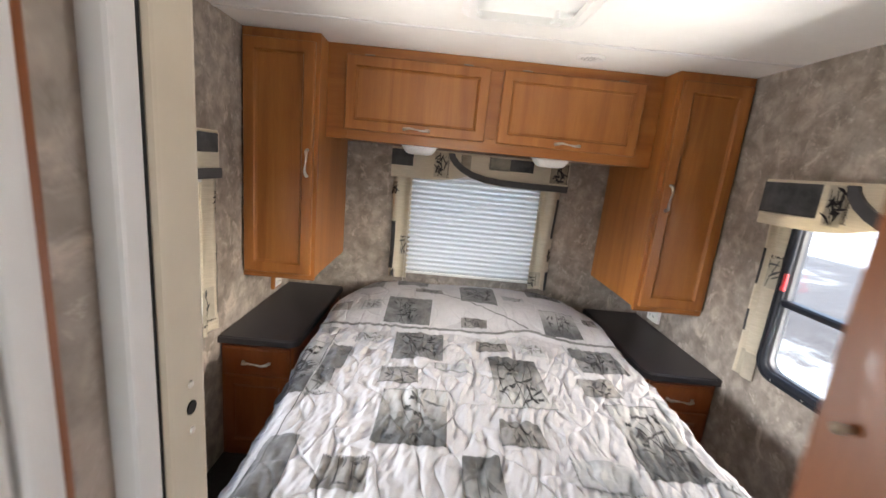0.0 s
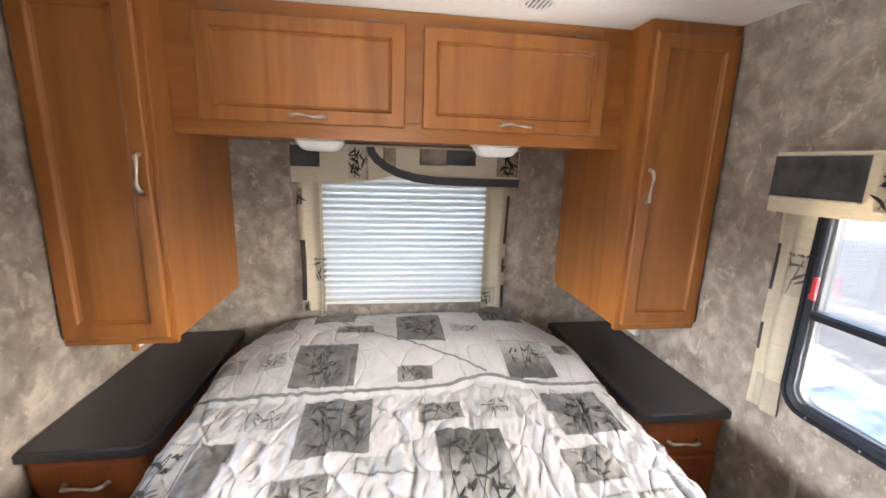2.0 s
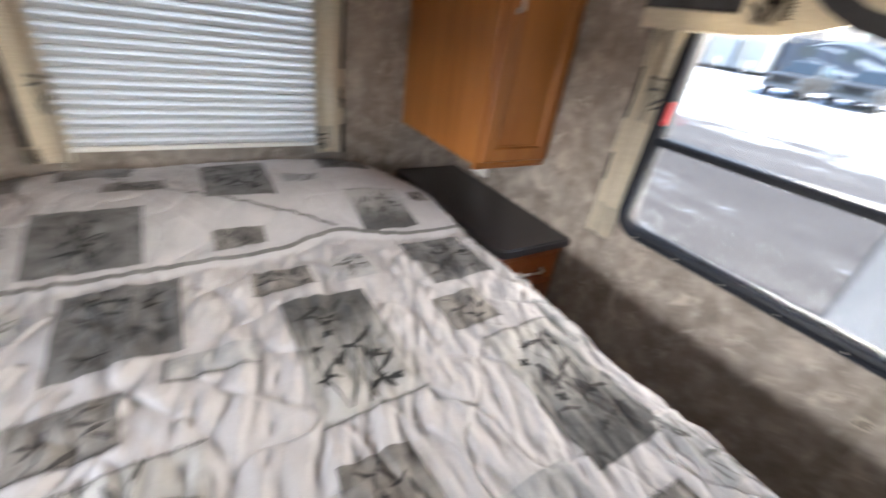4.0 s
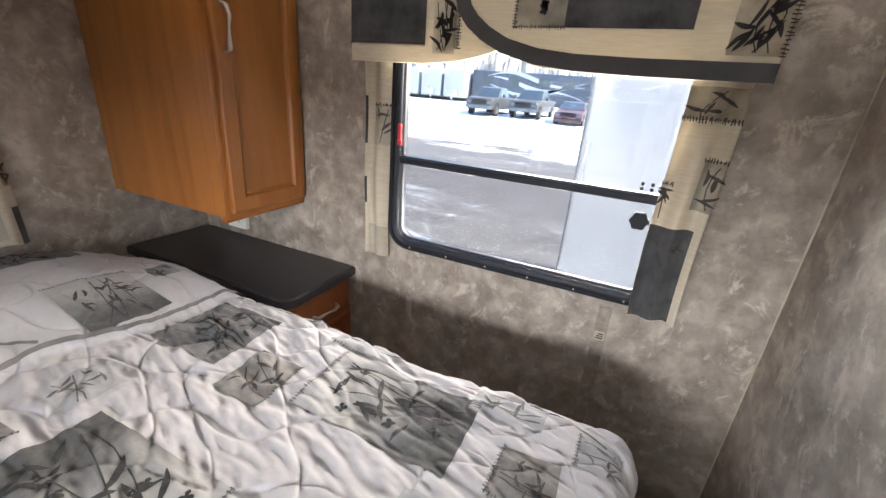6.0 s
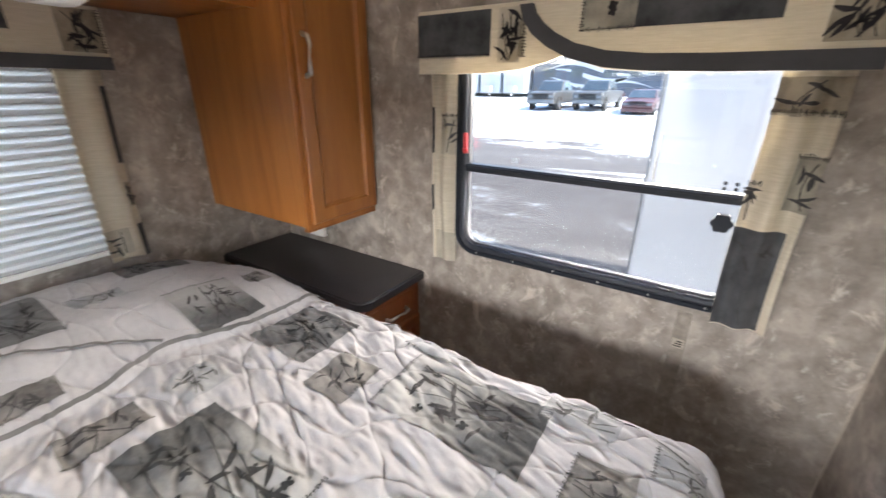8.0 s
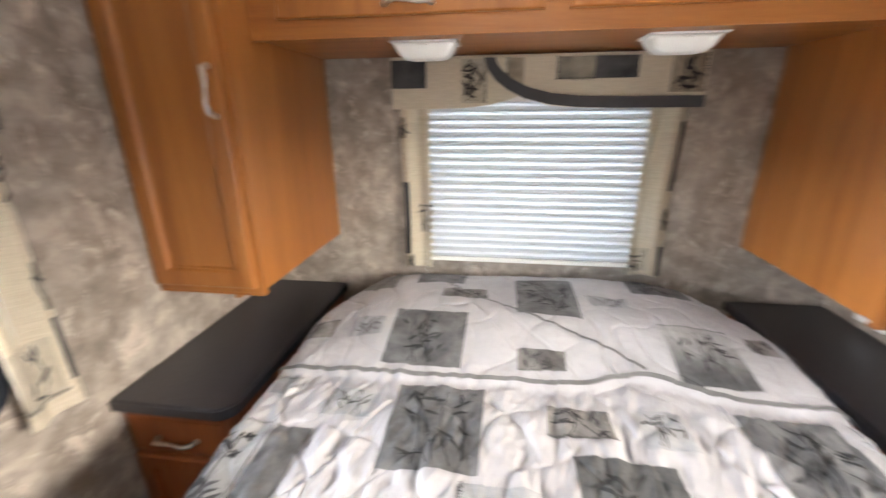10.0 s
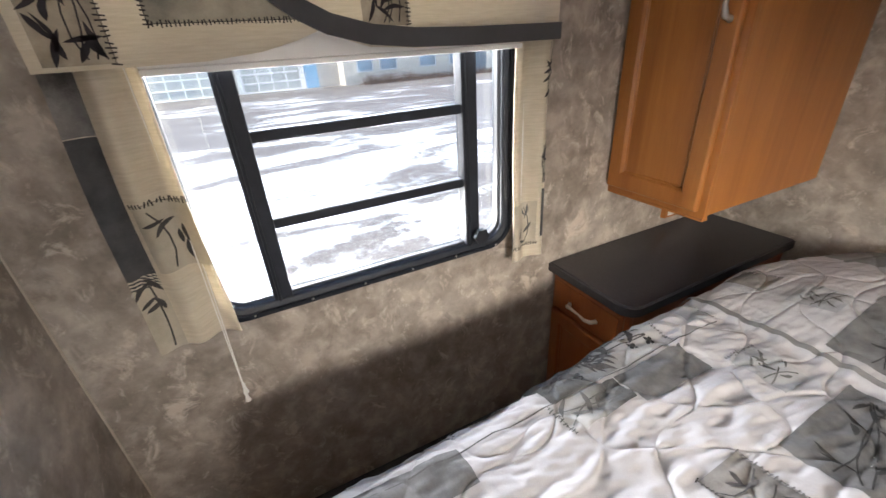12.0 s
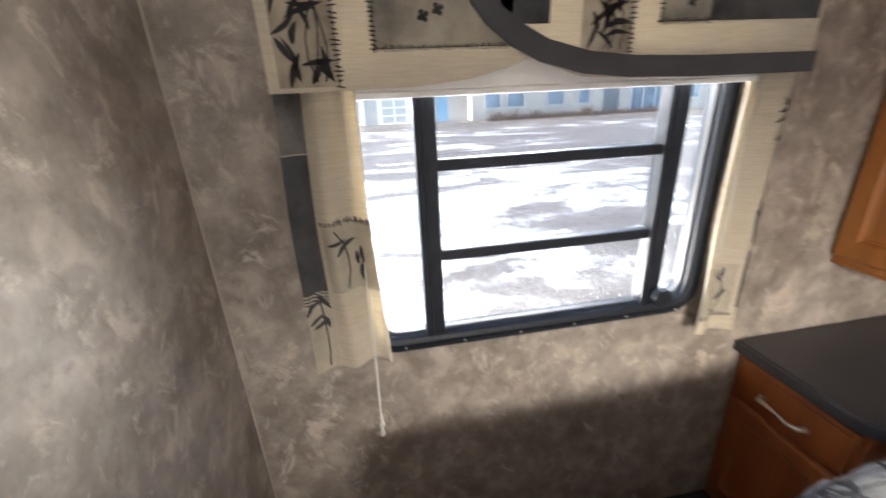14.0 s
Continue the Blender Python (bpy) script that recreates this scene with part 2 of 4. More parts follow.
FADE_HEAD = faded("slate cotton fading to the foot", 1)
FADE_FOOT = faded("slate cotton fading to the head", -1)
GLASS = glass()
SCREEN = screen_mesh()
SNOW = snow_ground()
LAMP_LENS = plain("frosted lamp lens", (0.85, 0.85, 0.82), 0.3, vary=0.03)
SIDING = plain("beige steel siding", (0.36, 0.32, 0.27), 0.55, vary=0.08, scale=2)
DOOR_WHITE = plain("white sectional door", (0.56, 0.53, 0.47), 0.5, vary=0.05)
DOOR_GREY = plain("pale grey rail", (0.33, 0.31, 0.27), 0.5, vary=0.05)
PANEL_WHITE = plain("white fibreglass", (0.33, 0.345, 0.36), 0.3, vary=0.04, scale=1.2)
TEAL = plain("pale blue steel paint", (0.15, 0.28, 0.37), 0.5)
DARK_GLASS = plain("dark far glass", (0.035, 0.05, 0.065), 0.1, vary=0.2, scale=1)
FAR_PANE = plain("far pane with painted sky reflection", (0.13, 0.18, 0.22), 0.1, vary=0.3, scale=1)
NAVY = plain("navy coach paint", (0.045, 0.056, 0.08), 0.25, vary=0.2, scale=1)
SILVER_CAR = plain("grey car paint", (0.05, 0.05, 0.05), 0.35)
RED_CAR = plain("dark red car paint", (0.07, 0.028, 0.028), 0.35)
TYRE = plain("tyre rubber", (0.02, 0.02, 0.02), 0.8)
TWIG = plain("dry twigs", (0.11, 0.07, 0.05), 0.9, vary=0.4)
LEAF_FAR = plain("far trees", (0.27, 0.25, 0.23), 0.9, vary=0.4, scale=1)


# ---- mesh helpers ----
def thing(name, m, label, category, group="", kind=""):
    ob = new(name)
    ob.matrix_world = m
    ob.empty_display_size = 0.1
    return tagged(ob, label, category, group, kind)


def link(name, bm, mat, smooth=False):
    me = bpy.data.meshes.new(name)
    bm.normal_update()
    bm.to_mesh(me)
    bm.free()
    for mm in mat if isinstance(mat, (list, tuple)) else [mat]:
        me.materials.append(mm)
    if smooth:
        for p in me.polygons:
            p.use_smooth = True
    return new(name, me)


def part(name, bm, mat, parent, label="", smooth=False):
    ob = link(name, bm, mat, smooth)
    ob.parent = parent
    return tagged(ob, label)


def solid(name, bm, mat, label, category, kind="structure", smooth=False, group=""):
    return tagged(link(name, bm, mat, smooth), label, category, group, kind)


def box(lo, hi, bevel=0.0, bm=None, seg=2):
    bm2 = bmesh.new()
    c = [(lo[i] + hi[i]) / 2 for i in range(3)]
    s = [abs(hi[i] - lo[i]) for i in range(3)]
    bmesh.ops.create_cube(bm2, size=1, matrix=Matrix.Translation(c) @ Matrix.Diagonal((*s, 1)))
    if bevel:
        bmesh.ops.bevel(bm2, geom=bm2.edges[:], offset=min(bevel, min(s) * 0.45), segments=seg, affect="EDGES", profile=0.6)
    if bm is None:
        return bm2
    me = bpy.data.meshes.new("t")
    bm2.to_mesh(me)
    bm2.free()
    bm.from_mesh(me)
    bpy.data.meshes.remove(me)
    return bm


def boxes(*items, bevel=0.0):
    bm = bmesh.new()
    for lo, hi in items:
        box(lo, hi, bevel, bm)
    return bm


def tube(points, radius, seg=8, bm=None, close=True):
    bm = bm or bmesh.new()
    pts = [Vector(p) for p in points]
    rad = radius if isinstance(radius, (list, tuple)) else [radius] * len(pts)
    rings, up = [], None
    for i, p in enumerate(pts):
        d = (pts[min(i + 1, len(pts) - 1)] - pts[max(i - 1, 0)]).normalized()
        up = (up - d * up.dot(d)).normalized() if up else d.orthogonal().normalized()
        side = d.cross(up)
        rings.append([bm.verts.new(p + (up * math.cos(a) + side * math.sin(a)) * rad[i]) for a in (k * math.tau / seg for k in range(seg))])
    for r0, r1 in zip(rings, rings[1:]):
        for k in range(seg):
            bm.faces.new((r0[k], r0[(k + 1) % seg], r1[(k + 1) % seg], r1[k]))
    if close:
        bm.faces.new(rings[0][::-1])
        bm.faces.new(rings[-1])
    return bm


def lathe(profile, seg=24, axis="z", at=(0, 0, 0), bm=None):
    bm = bm or bmesh.new()
    rings = []
    for r, h in profile:
        ring = []
        for k in range(seg):
            a = k * math.tau / seg
            p = (r * math.cos(a), r * math.sin(a), h)
            p = {"z": p, "y": (p[0], p[2], p[1]), "x": (p[2], p[0], p[1])}[axis]
            ring.append(bm.verts.new(Vector(p) + Vector(at)))
        rings.append(ring)
    for r0, r1 in zip(rings, rings[1:]):
        for k in range(seg):
            bm.faces.new((r0[k], r0[(k + 1) % seg], r1[(k + 1) % seg], r1[k]))
    bm.faces.new(rings[0][::-1])
    bm.faces.new(rings[-1])
    bmesh.ops.recalc_face_normals(bm, faces=bm.faces[:])
    return bm


def prism(poly, depth0, depth1, axis="y"):
    """A polygon in the plane across axis, thickened between two depths."""
    bm = bmesh.new()
    def put(p, d):
        return {"y": (p[0], d, p[1]), "x": (d, p[0], p[1]), "z": (p[0], p[1], d)}[axis]
    a = [bm.verts.new(put(p, depth0)) for p in poly]
    b = [bm.verts.new(put(p, depth1)) for p in poly]
    bm.faces.new(a)
    bm.faces.new(b[::-1])
    for i in range(len(poly)):
        j = (i + 1) % len(poly)
        bm.faces.new((a[i], b[i], b[j], a[j]))
    bmesh.ops.recalc_face_normals(bm, faces=bm.faces[:])
    return bm


def rounded(x0, z0, x1, z1, r, n=7):
    pts = []
    for cx, cz, a0 in ((x1 - r, z1 - r, 0), (x0 + r, z1 - r, 90), (x0 + r, z0 + r, 180), (x1 - r, z0 + r, 270)):
        pts += [(cx + r * math.cos(radians(a0 + 90 * k / n)), cz + r * math.sin(radians(a0 + 90 * k / n))) for k in range(n + 1)]
    return pts


def ring(outer, inner, profile):
    """A frame between two loops of equal count; profile: (share from outer to inner, depth y), a closed section."""
    bm = bmesh.new()
    loops = []
    for f, y in profile:
        loops.append([bm.verts.new((o[0] + (i[0] - o[0]) * f, y, o[1] + (i[1] - o[1]) * f)) for o, i in zip(outer, inner)])
    n = len(outer)
    for a in range(len(loops)):
        l0, l1 = loops[a], loops[(a + 1) % len(loops)]
        for k in range(n):
            bm.faces.new((l0[k], l0[(k + 1) % n], l1[(k + 1) % n], l1[k]))
    bmesh.ops.recalc_face_normals(bm, faces=bm.faces[:])
    return bm


def on_surface(surf, quad, lift=0.0015, step=0.012):
    """A patch of cloth laid on a surface surf(a, b, lift): quad of four (a, b) corners."""
    q = [Vector(p) for p in quad]
    nu = max(2, int(max((q[1] - q[0]).length, (q[2] - q[3]).length) / step))
    nv = max(2, int(max((q[3] - q[0]).length, (q[2] - q[1]).length) / step))
    bm = bmesh.new()
    grid = []
    for j in range(nv + 1):
        v = j / nv
        grid.append([bm.verts.new(surf(*(q[0].lerp(q[1], i / nu)).lerp(q[3].lerp(q[2], i / nu), v), lift)) for i in range(nu + 1)])
    for j in range(nv):
        for i in range(nu):
            bm.faces.new((grid[j][i], grid[j][i + 1], grid[j + 1][i + 1], grid[j + 1][i]))
    return bm


def strip_on(surf, line, width, lift=0.002, step=0.02, bm=None):
    bm = bm or bmesh.new()
    pts = [Vector(p) for p in line]
    fine = []
    for a, b in zip(pts, pts[1:]):
        n = max(1, int((b - a).length / step))
        fine += [a.lerp(b, k / n) for k in range(n)]
    fine.append(pts[-1])
    prev = None
    for i, p in enumerate(fine):
        d = (fine[min(i + 1, len(fine) - 1)] - fine[max(i - 1, 0)]).normalized()
        nrm = Vector((-d.y, d.x)) * (width(i / max(1, len(fine) - 1)) if callable(width) else width) / 2
        cur = [bm.verts.new(surf(*(p + nrm), lift)), bm.verts.new(surf(*(p - nrm), lift))]
        if prev:
            bm.faces.new((prev[0], prev[1], cur[1], cur[0]))
        prev = cur
    return bm


def leaf_print(surf, quad, rng, leaves=7, size=0.05, lift=0.003):
    """A printed sprig: bent stems and pointed leaves inside a quad."""
    q = [Vector(p) for p in quad]
    at = lambda u, v: (q[0].lerp(q[1], u)).lerp(q[3].lerp(q[2], u), v)
    bm = bmesh.new()
    for _ in range(max(1, leaves // 4)):
        a, b = at(rng.uniform(0.2, 0.8), 0.95), at(rng.uniform(0.15, 0.85), 0.1)
        m = (a + b) / 2 + Vector((rng.uniform(-0.4, 0.4), rng.uniform(-0.2, 0.2))) * size
        strip_on(surf, [a, (a + m) / 2 + (m - (a + b) / 2) * 0.3, m, (b + m) / 2 + (m - (a + b) / 2) * 0.3, b], 0.0028, lift, 0.015, bm)
    for _ in range(leaves):
        p = at(rng.uniform(0.15, 0.85), rng.uniform(0.12, 0.88))
        ang = rng.uniform(0, math.tau)
        d = Vector((math.cos(ang), math.sin(ang))) * size * rng.uniform(0.35, 0.6)
        w = size * rng.uniform(0.13, 0.22)
        curve = Vector((-d.y, d.x)) * rng.uniform(-0.25, 0.25)
        strip_on(surf, [p - d, p - d * 0.4 + curve * 0.7, p + curve, p + d * 0.5 + curve * 0.6, p + d], lambda f: 0.0006 + w * math.sin(math.pi * f) ** 0.8, lift, size * 0.09, bm)
    return bm


def stitch_print(surf, a, b, rng, length=0.018, gap=0.009, lift=0.003):
    """A row of printed blanket stitches across the line from a to b."""
    a, b = Vector(a), Vector(b)
    d = (b - a)
    n = max(2, int(d.length / gap))
    nrm = Vector((-d.y, d.x)).normalized()
    bm = bmesh.new()
    for k in range(n + 1):
        p = a + d * k / n
        l = length * rng.uniform(0.5, 1.1)
        strip_on(surf, [p - nrm * l * 0.5, p + nrm * l * 0.5 + d.normalized() * rng.uniform(-0.003, 0.003)], 0.0026, lift, 0.01, bm)
    strip_on(surf, [a, b], 0.0014, lift, 0.02, bm)
    return bm


# ---- the room ----
W, BACK, FRONT, CEILING = 1.22, 2.935, 0.635, 2.092
T = 0.035
WIN_Y0, WIN_Y1, WIN_Z0, WIN_Z1 = 0.965, 1.84, 0.835, 1.505


def wall_with_hole(axis, at0, at1, span, height, hole):
    """A wall slab of box pieces round one rectangular hole. axis: the wall's normal."""
    (s0, s1), (z0, z1), (h0, h1, k0, k1) = span, height, hole
    bm = bmesh.new()
    for a, b, c, d in ((s0, h0, z0, z1), (h1, s1, z0, z1), (h0, h1, z0, k0), (h0, h1, k1, z1)):
        if b - a > 1e-4 and d - c > 1e-4:
            lo, hi = ((at0, a, c), (at1, b, d)) if axis == "x" else ((a, at0, c), (b, at1, d))
            box(lo, hi, 0, bm)
    bmesh.ops.remove_doubles(bm, verts=bm.verts[:], dist=1e-5)
    return bm


WALL_LABEL = "taupe sponged wallpaper on a thin trailer wall"
solid("wall_west", wall_with_hole("x", -W - T, -W, (-1.9, BACK + T), (-0.02, CEILING + 0.03), (WIN_Y0, 1.812, WIN_Z0, WIN_Z1)), WALLPAPER, WALL_LABEL, "wall")
solid("wall_east", wall_with_hole("x", W, W + T, (-1.9, BACK + T), (-0.02, CEILING + 0.03), (WIN_Y0, WIN_Y1, WIN_Z0, WIN_Z1)), WALLPAPER, WALL_LABEL, "wall")
solid("wall_north", wall_with_hole("y", BACK, BACK + T, (-W, W), (-0.02, CEILING + 0.03), (-0.40, 0.40, 0.84, 1.46)), WALLPAPER, "taupe sponged wallpaper behind the bed head", "wall")
DOOR_L, DOOR_R = -0.455, 0.180
solid("wall_south", boxes(((-W, FRONT - 0.05, 0), (DOOR_L - 0.004, FRONT, CEILING)), ((0.205, FRONT - 0.05, 0), (W, FRONT + 0.012, CEILING)), ((DOOR_L - 0.004, FRONT - 0.05, 2.0), (0.205, FRONT, CEILING))),
      WALLPAPER, "taupe sponged wallpaper on the partition beside the doorway", "wall")
solid("wall_passage_end", wall_with_hole("y", -1.96, -1.9, (-W, W), (-0.02, CEILING + 0.03), (-0.75, 0.95, 0.85, 1.9)), WALLPAPER, "unseen taupe sponged wall closing the passage, with an added light opening", "wall")
solid("floor", box((-W, -1.9, -0.06), (W, BACK, 0.0)), DARK, "dark carpeted floor", "floor")
solid("ceiling", box((-W - T, -1.96, CEILING), (W + T, BACK + T, CEILING + 0.04)), CEIL, "white ceiling panels of the trailer", "ceiling")
solid("ceiling_trim", box((-W, 2.045, CEILING - 0.005), (W, 2.068, CEILING + 0.002), 0.002), WHITE_TRIM, "white batten over the ceiling panel joint", "trim")
solid("trim_corner_west", box((-W, FRONT, 0.0), (-W + 0.004, FRONT + 0.004, CEILING), 0.001), TRIM_TAUPE, "thin cream strip in the wall corner", "trim")
solid("trim_corner_east", box((W - 0.004, FRONT + 0.012, 0.0), (W, FRONT + 0.016, CEILING), 0.001), TRIM_TAUPE, "thin cream strip in the wall corner", "trim")
solid("trim_seam_east", box((W - 0.003, 1.045, 0.05), (W + 0.001, 1.085, 0.775), 0.001), BATTEN, "papered batten over a wall panel joint", "trim")

tag = thing("wall_label", pose(W - 0.0035, 1.065, 0.665), "small printed label on the wall batten", "label")
part("paper", box((-0.0006, -0.016, -0.016), (0.0, 0.016, 0.016)), TRIM_TAUPE, tag)
for k in range(3):
    part("print_bar", box((-0.0012, -0.012, -0.011 + k * 0.008), (-0.0006, 0.012 - 0.004 * k, -0.007 + k * 0.008)), SHADOWGAP, tag)

# doorway: posts of a pocket door on one side, a wooden door on the other
post = thing("door_post", pose(DOOR_L, 0, 0), "cream plastic door post with a latch hole and two screws", "door post")
part("post", box((-0.05, 0.577, 0), (0, FRONT + 0.004, 2.0), 0.008, seg=3), CREAM, post)
part("latch_hole", lathe([(0.007, -0.001), (0.007, 0.0012)], 14, "x", (0, 0.612, 1.30)), SHADOWGAP, post, "dark round latch hole")
for zz in (1.275, 1.325):
    part("screw", lathe([(0.004, -0.001), (0.0035, 0.0016), (0.001, 0.002)], 10, "x", (0, 0.612, zz)), METAL, post)
pocket = thing("pocket_door", pose(DOOR_L, 0, 0), "grey-white sliding door slid back beside the post", "door")
part("door_edge", box((-0.045, 0.542, 0.01), (0.0, 0.569, 2.0), 0.004), OFFWHITE, pocket)
part("gap_shade", box((-0.05, 0.5695, 0.01), (-0.004, 0.5765, 2.0)), SHADOWGAP, pocket)
solid("passage_wall_west", box((DOOR_L - 0.05, -0.4, 0), (DOOR_L - 0.020, 0.541, CEILING)), WALLPAPER, "wallpapered passage wall beside the sliding door", "wall")
frame2 = thing("cupboard_door", pose(DOOR_L, 0, 0), "white ribbed folding cupboard door in the passage", "door")
part("back", box((-0.024, 0.30, 0.02), (-0.016, 0.487, 1.98)), SHADOWGAP, frame2, "black backing that paints the shade between the ribs")
for k in range(6):
    part("panel", box((-0.0155, 0.458 - k * 0.030, 0.02), (0.0, 0.4845 - k * 0.030, 1.98), 0.007, seg=3), OFFWHITE, frame2)
part("edge_strip", box((-0.0195, 0.4885, 0.02), (-0.008, 0.496, 1.98), 0.002), WOOD_RED, frame2, "thin brown wooden strip")
wdoor = thing("wooden_door", pose(DOOR_R, 0, 0), "reddish wooden door standing open in the doorway", "door")
part("door_leaf", box((0.0, 0.10, 0.02), (0.032, FRONT, 1.98), 0.004), WOOD_RED, wdoor)
part("knob", lathe([(0.004, 0.0), (0.004, -0.008), (0.006, -0.010), (0.006, -0.014), (0.002, -0.016)], 14, "x", (0, 0.60, 1.345)), HINGE, wdoor, "small metal knob")

# ---- windows ----
def window(name, m, kind, label):
    """Local: x to the right as faced from the room, y into the wall, z up; width 0.945, height 0.745."""
    w, h = (0.92, 0.745) if kind == "west" else (0.945, 0.745)
    win = thing(name, m, label, "window", kind="structure")
    out, inn = rounded(0, 0, w, h, 0.085), rounded(0.040, 0.040, w - 0.040, h - 0.040, 0.055)
    part("window_frame", ring(out, inn, [(0, 0.004), (0, -0.012), (0.12, -0.020), (0.45, -0.022), (0.5, -0.017), (0.62, -0.017), (0.66, -0.022), (0.9, -0.018), (1, -0.012), (1, T + 0.004), (0.2, T + 0.004), (0.2, 0.004)]), BLACK, win, "black rounded aluminium frame")
    i2 = rounded(0.046, 0.046, w - 0.046, h - 0.046, 0.05)
    part("seal", ring(inn, i2, [(0, 0.0), (0.3, -0.003), (1, 0.004), (1, 0.02), (0, 0.02)]), SEAL, win, "grey glazing seal")
    def bar(x0, z0, x1, z1, name="glazing_bar"):
        part(name, box((x0, -0.004, z0), (x1, 0.028, z1), 0.005), BLACK, win)
    def pane(x0, z0, x1, z1, y):
        p = part("pane", box((x0, y, z0), (x1, y + 0.004, z1)), GLASS, win)
        p.visible_shadow = False
    if kind == "west":
        for xx in (0.158, 0.748):
            part("mullion", boxes(((xx, -0.014, 0.03), (xx + 0.048, 0.03, h - 0.03)), ((xx + 0.010, -0.020, 0.03), (xx + 0.018, 0.0, h - 0.03)), bevel=0.004), BLACK, win)
        for zz in (0.230, 0.443):
            bar(0.20, zz, 0.75, zz + 0.026)
        pane(0.04, 0.03, 0.165, h - 0.03, 0.018)
        pane(0.20, 0.03, 0.755, h - 0.03, 0.021)
        pane(0.79, 0.03, w - 0.04, h - 0.03, 0.018)
        part("insect_screen", box((0.204, 0.0165, 0.035), (0.75, 0.0175, h - 0.035)), SCREEN, win, "fine grey insect screen")
        knob_at = (0.785, 0.072)
    else:
        part("mullion", boxes(((0.03, -0.010, 0.318), (w - 0.03, 0.03, 0.346)), ((0.03, -0.016, 0.334), (w - 0.03, 0.0, 0.342)), bevel=0.004), BLACK, win)
        pane(0.04, 0.03, w - 0.04, 0.325, 0.021)
        pane(0.04, 0.34, w - 0.04, h - 0.03, 0.016)
        part("insect_screen", box((0.045, 0.0165, 0.045), (w - 0.045, 0.0175, 0.318)), SCREEN, win, "fine grey insect screen")
        for xx in (0.036, w - 0.064):
            part("latch", boxes(((xx, -0.028, 0.385), (xx + 0.014, -0.018, 0.455)), ((xx + 0.002, -0.034, 0.385), (xx + 0.020, -0.026, 0.402)), bevel=0.003), RED, win, "red emergency exit latch")
        knob_at = (0.835, 0.275)
        for dx, dz in ((-0.012, 0.094), (0.014, 0.094), (-0.012, 0.080), (0.014, 0.080)):
            part("screw", lathe([(0.005, 0.0165), (0.005, 0.010), (0.003, 0.008)], 10, "y", (knob_at[0] + dx, 0, knob_at[1] + dz)), SHADOWGAP, win)
    prof = []
    for k in range(48):
        a = k * math.tau / 48
        r = 0.024 + 0.0022 * math.cos(a * 6)
        prof.append((knob_at[0] + r * math.cos(a), knob_at[1] + r * math.sin(a)))
    part("knob", prism(prof, -0.05, -0.032), BLACK, win, "black lobed crank knob")
    part("knob_stem", lathe([(0.010, -0.034), (0.010, 0.0)], 14, "y", (knob_at[0], 0, knob_at[1])), BLACK, win)
    part("screw_row", boxes(*[((0.10 + k * 0.15, -0.0235, 0.013), (0.105 + k * 0.15, -0.0205, 0.018)) for k in range(6)]), METAL, win)
    return win


EAST = lambda y, z=0.0, x=W: pose(x, y, z, 0, 0, -90)
WEST = lambda y, z=0.0, x=-W: pose(x, y, z, 0, 0, 90)
window("window_east", EAST(1.875, 0.797), "east", "black framed trailer window with a lower hopper pane")
window("window_west", WEST(0.930, 0.797), "west", "black framed trailer window with three vertical lights")

bwin = thing("window_north", pose(-0.43, BACK, 0.81), "black framed window behind a closed shade", "window", kind="structure")
part("window_frame", ring(rounded(0, 0, 0.86, 0.68, 0.05), rounded(0.035, 0.035, 0.825, 0.645, 0.04), [(0, 0.002), (0, -0.008), (1, -0.008), (1, T), (0.5, T), (0.5, 0.002)]), BLACK, bwin)
_p = part("pane", box((0.03, 0.02, 0.03), (0.83, 0.024, 0.65)), GLASS, bwin)
_p.visible_shadow = False


# ---- pleated shade ----
shade = thing("pleated_shade", pose(0, 2.885, 0), "closed white pleated window shade glowing with daylight", "blind")
PLEATS, SH_Z0, SH_Z1 = 20, 0.832, 1.47
PITCH = (SH_Z1 - SH_Z0) / PLEATS
bm = bmesh.new()
fold_line = [(0.0085, -0.5), (0.003, -0.28), (-0.005, -0.02), (-0.0095, 0.12), (-0.0085, 0.22), (0.0, 0.36), (0.0085, 0.5)]
rows = [[bm.verts.new((x, y, z * PITCH)) for x in (-0.418, 0.413)] for y, z in fold_line] + [[bm.verts.new((x, y + 0.0008, z * PITCH)) for x in (-0.418, 0.413)] for y, z in fold_line[::-1]]
for k in range(len(rows)):
    r0, r1 = rows[k], rows[(k + 1) % len(rows)]
    bm.faces.new((r0[0], r0[1], r1[1], r1[0]))
bmesh.ops.recalc_face_normals(bm, faces=bm.faces[:])
bm.faces.ensure_lookup_table()
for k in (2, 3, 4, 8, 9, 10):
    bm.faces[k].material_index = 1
first = part("pleat", bm, [BLIND, BLIND_BRIGHT], shade)
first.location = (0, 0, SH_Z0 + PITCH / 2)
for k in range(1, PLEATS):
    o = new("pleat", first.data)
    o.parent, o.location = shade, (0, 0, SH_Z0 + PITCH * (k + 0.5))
part("bottom_rail", box((-0.418, -0.012, SH_Z0 - 0.016), (0.413, 0.010, SH_Z0 - 0.001), 0.003), PLASTIC, shade)
part("head_rail", box((-0.418, -0.014, SH_Z1), (0.413, 0.014, SH_Z1 + 0.03), 0.003), PLASTIC, shade)
part("cord", tube([(-0.424, -0.016, 1.46), (-0.425, -0.018, 1.1), (-0.428, -0.03, 0.80), (-0.426, -0.09, 0.772)], 0.0014, 6), PLASTIC, shade, "thin white pull cord")


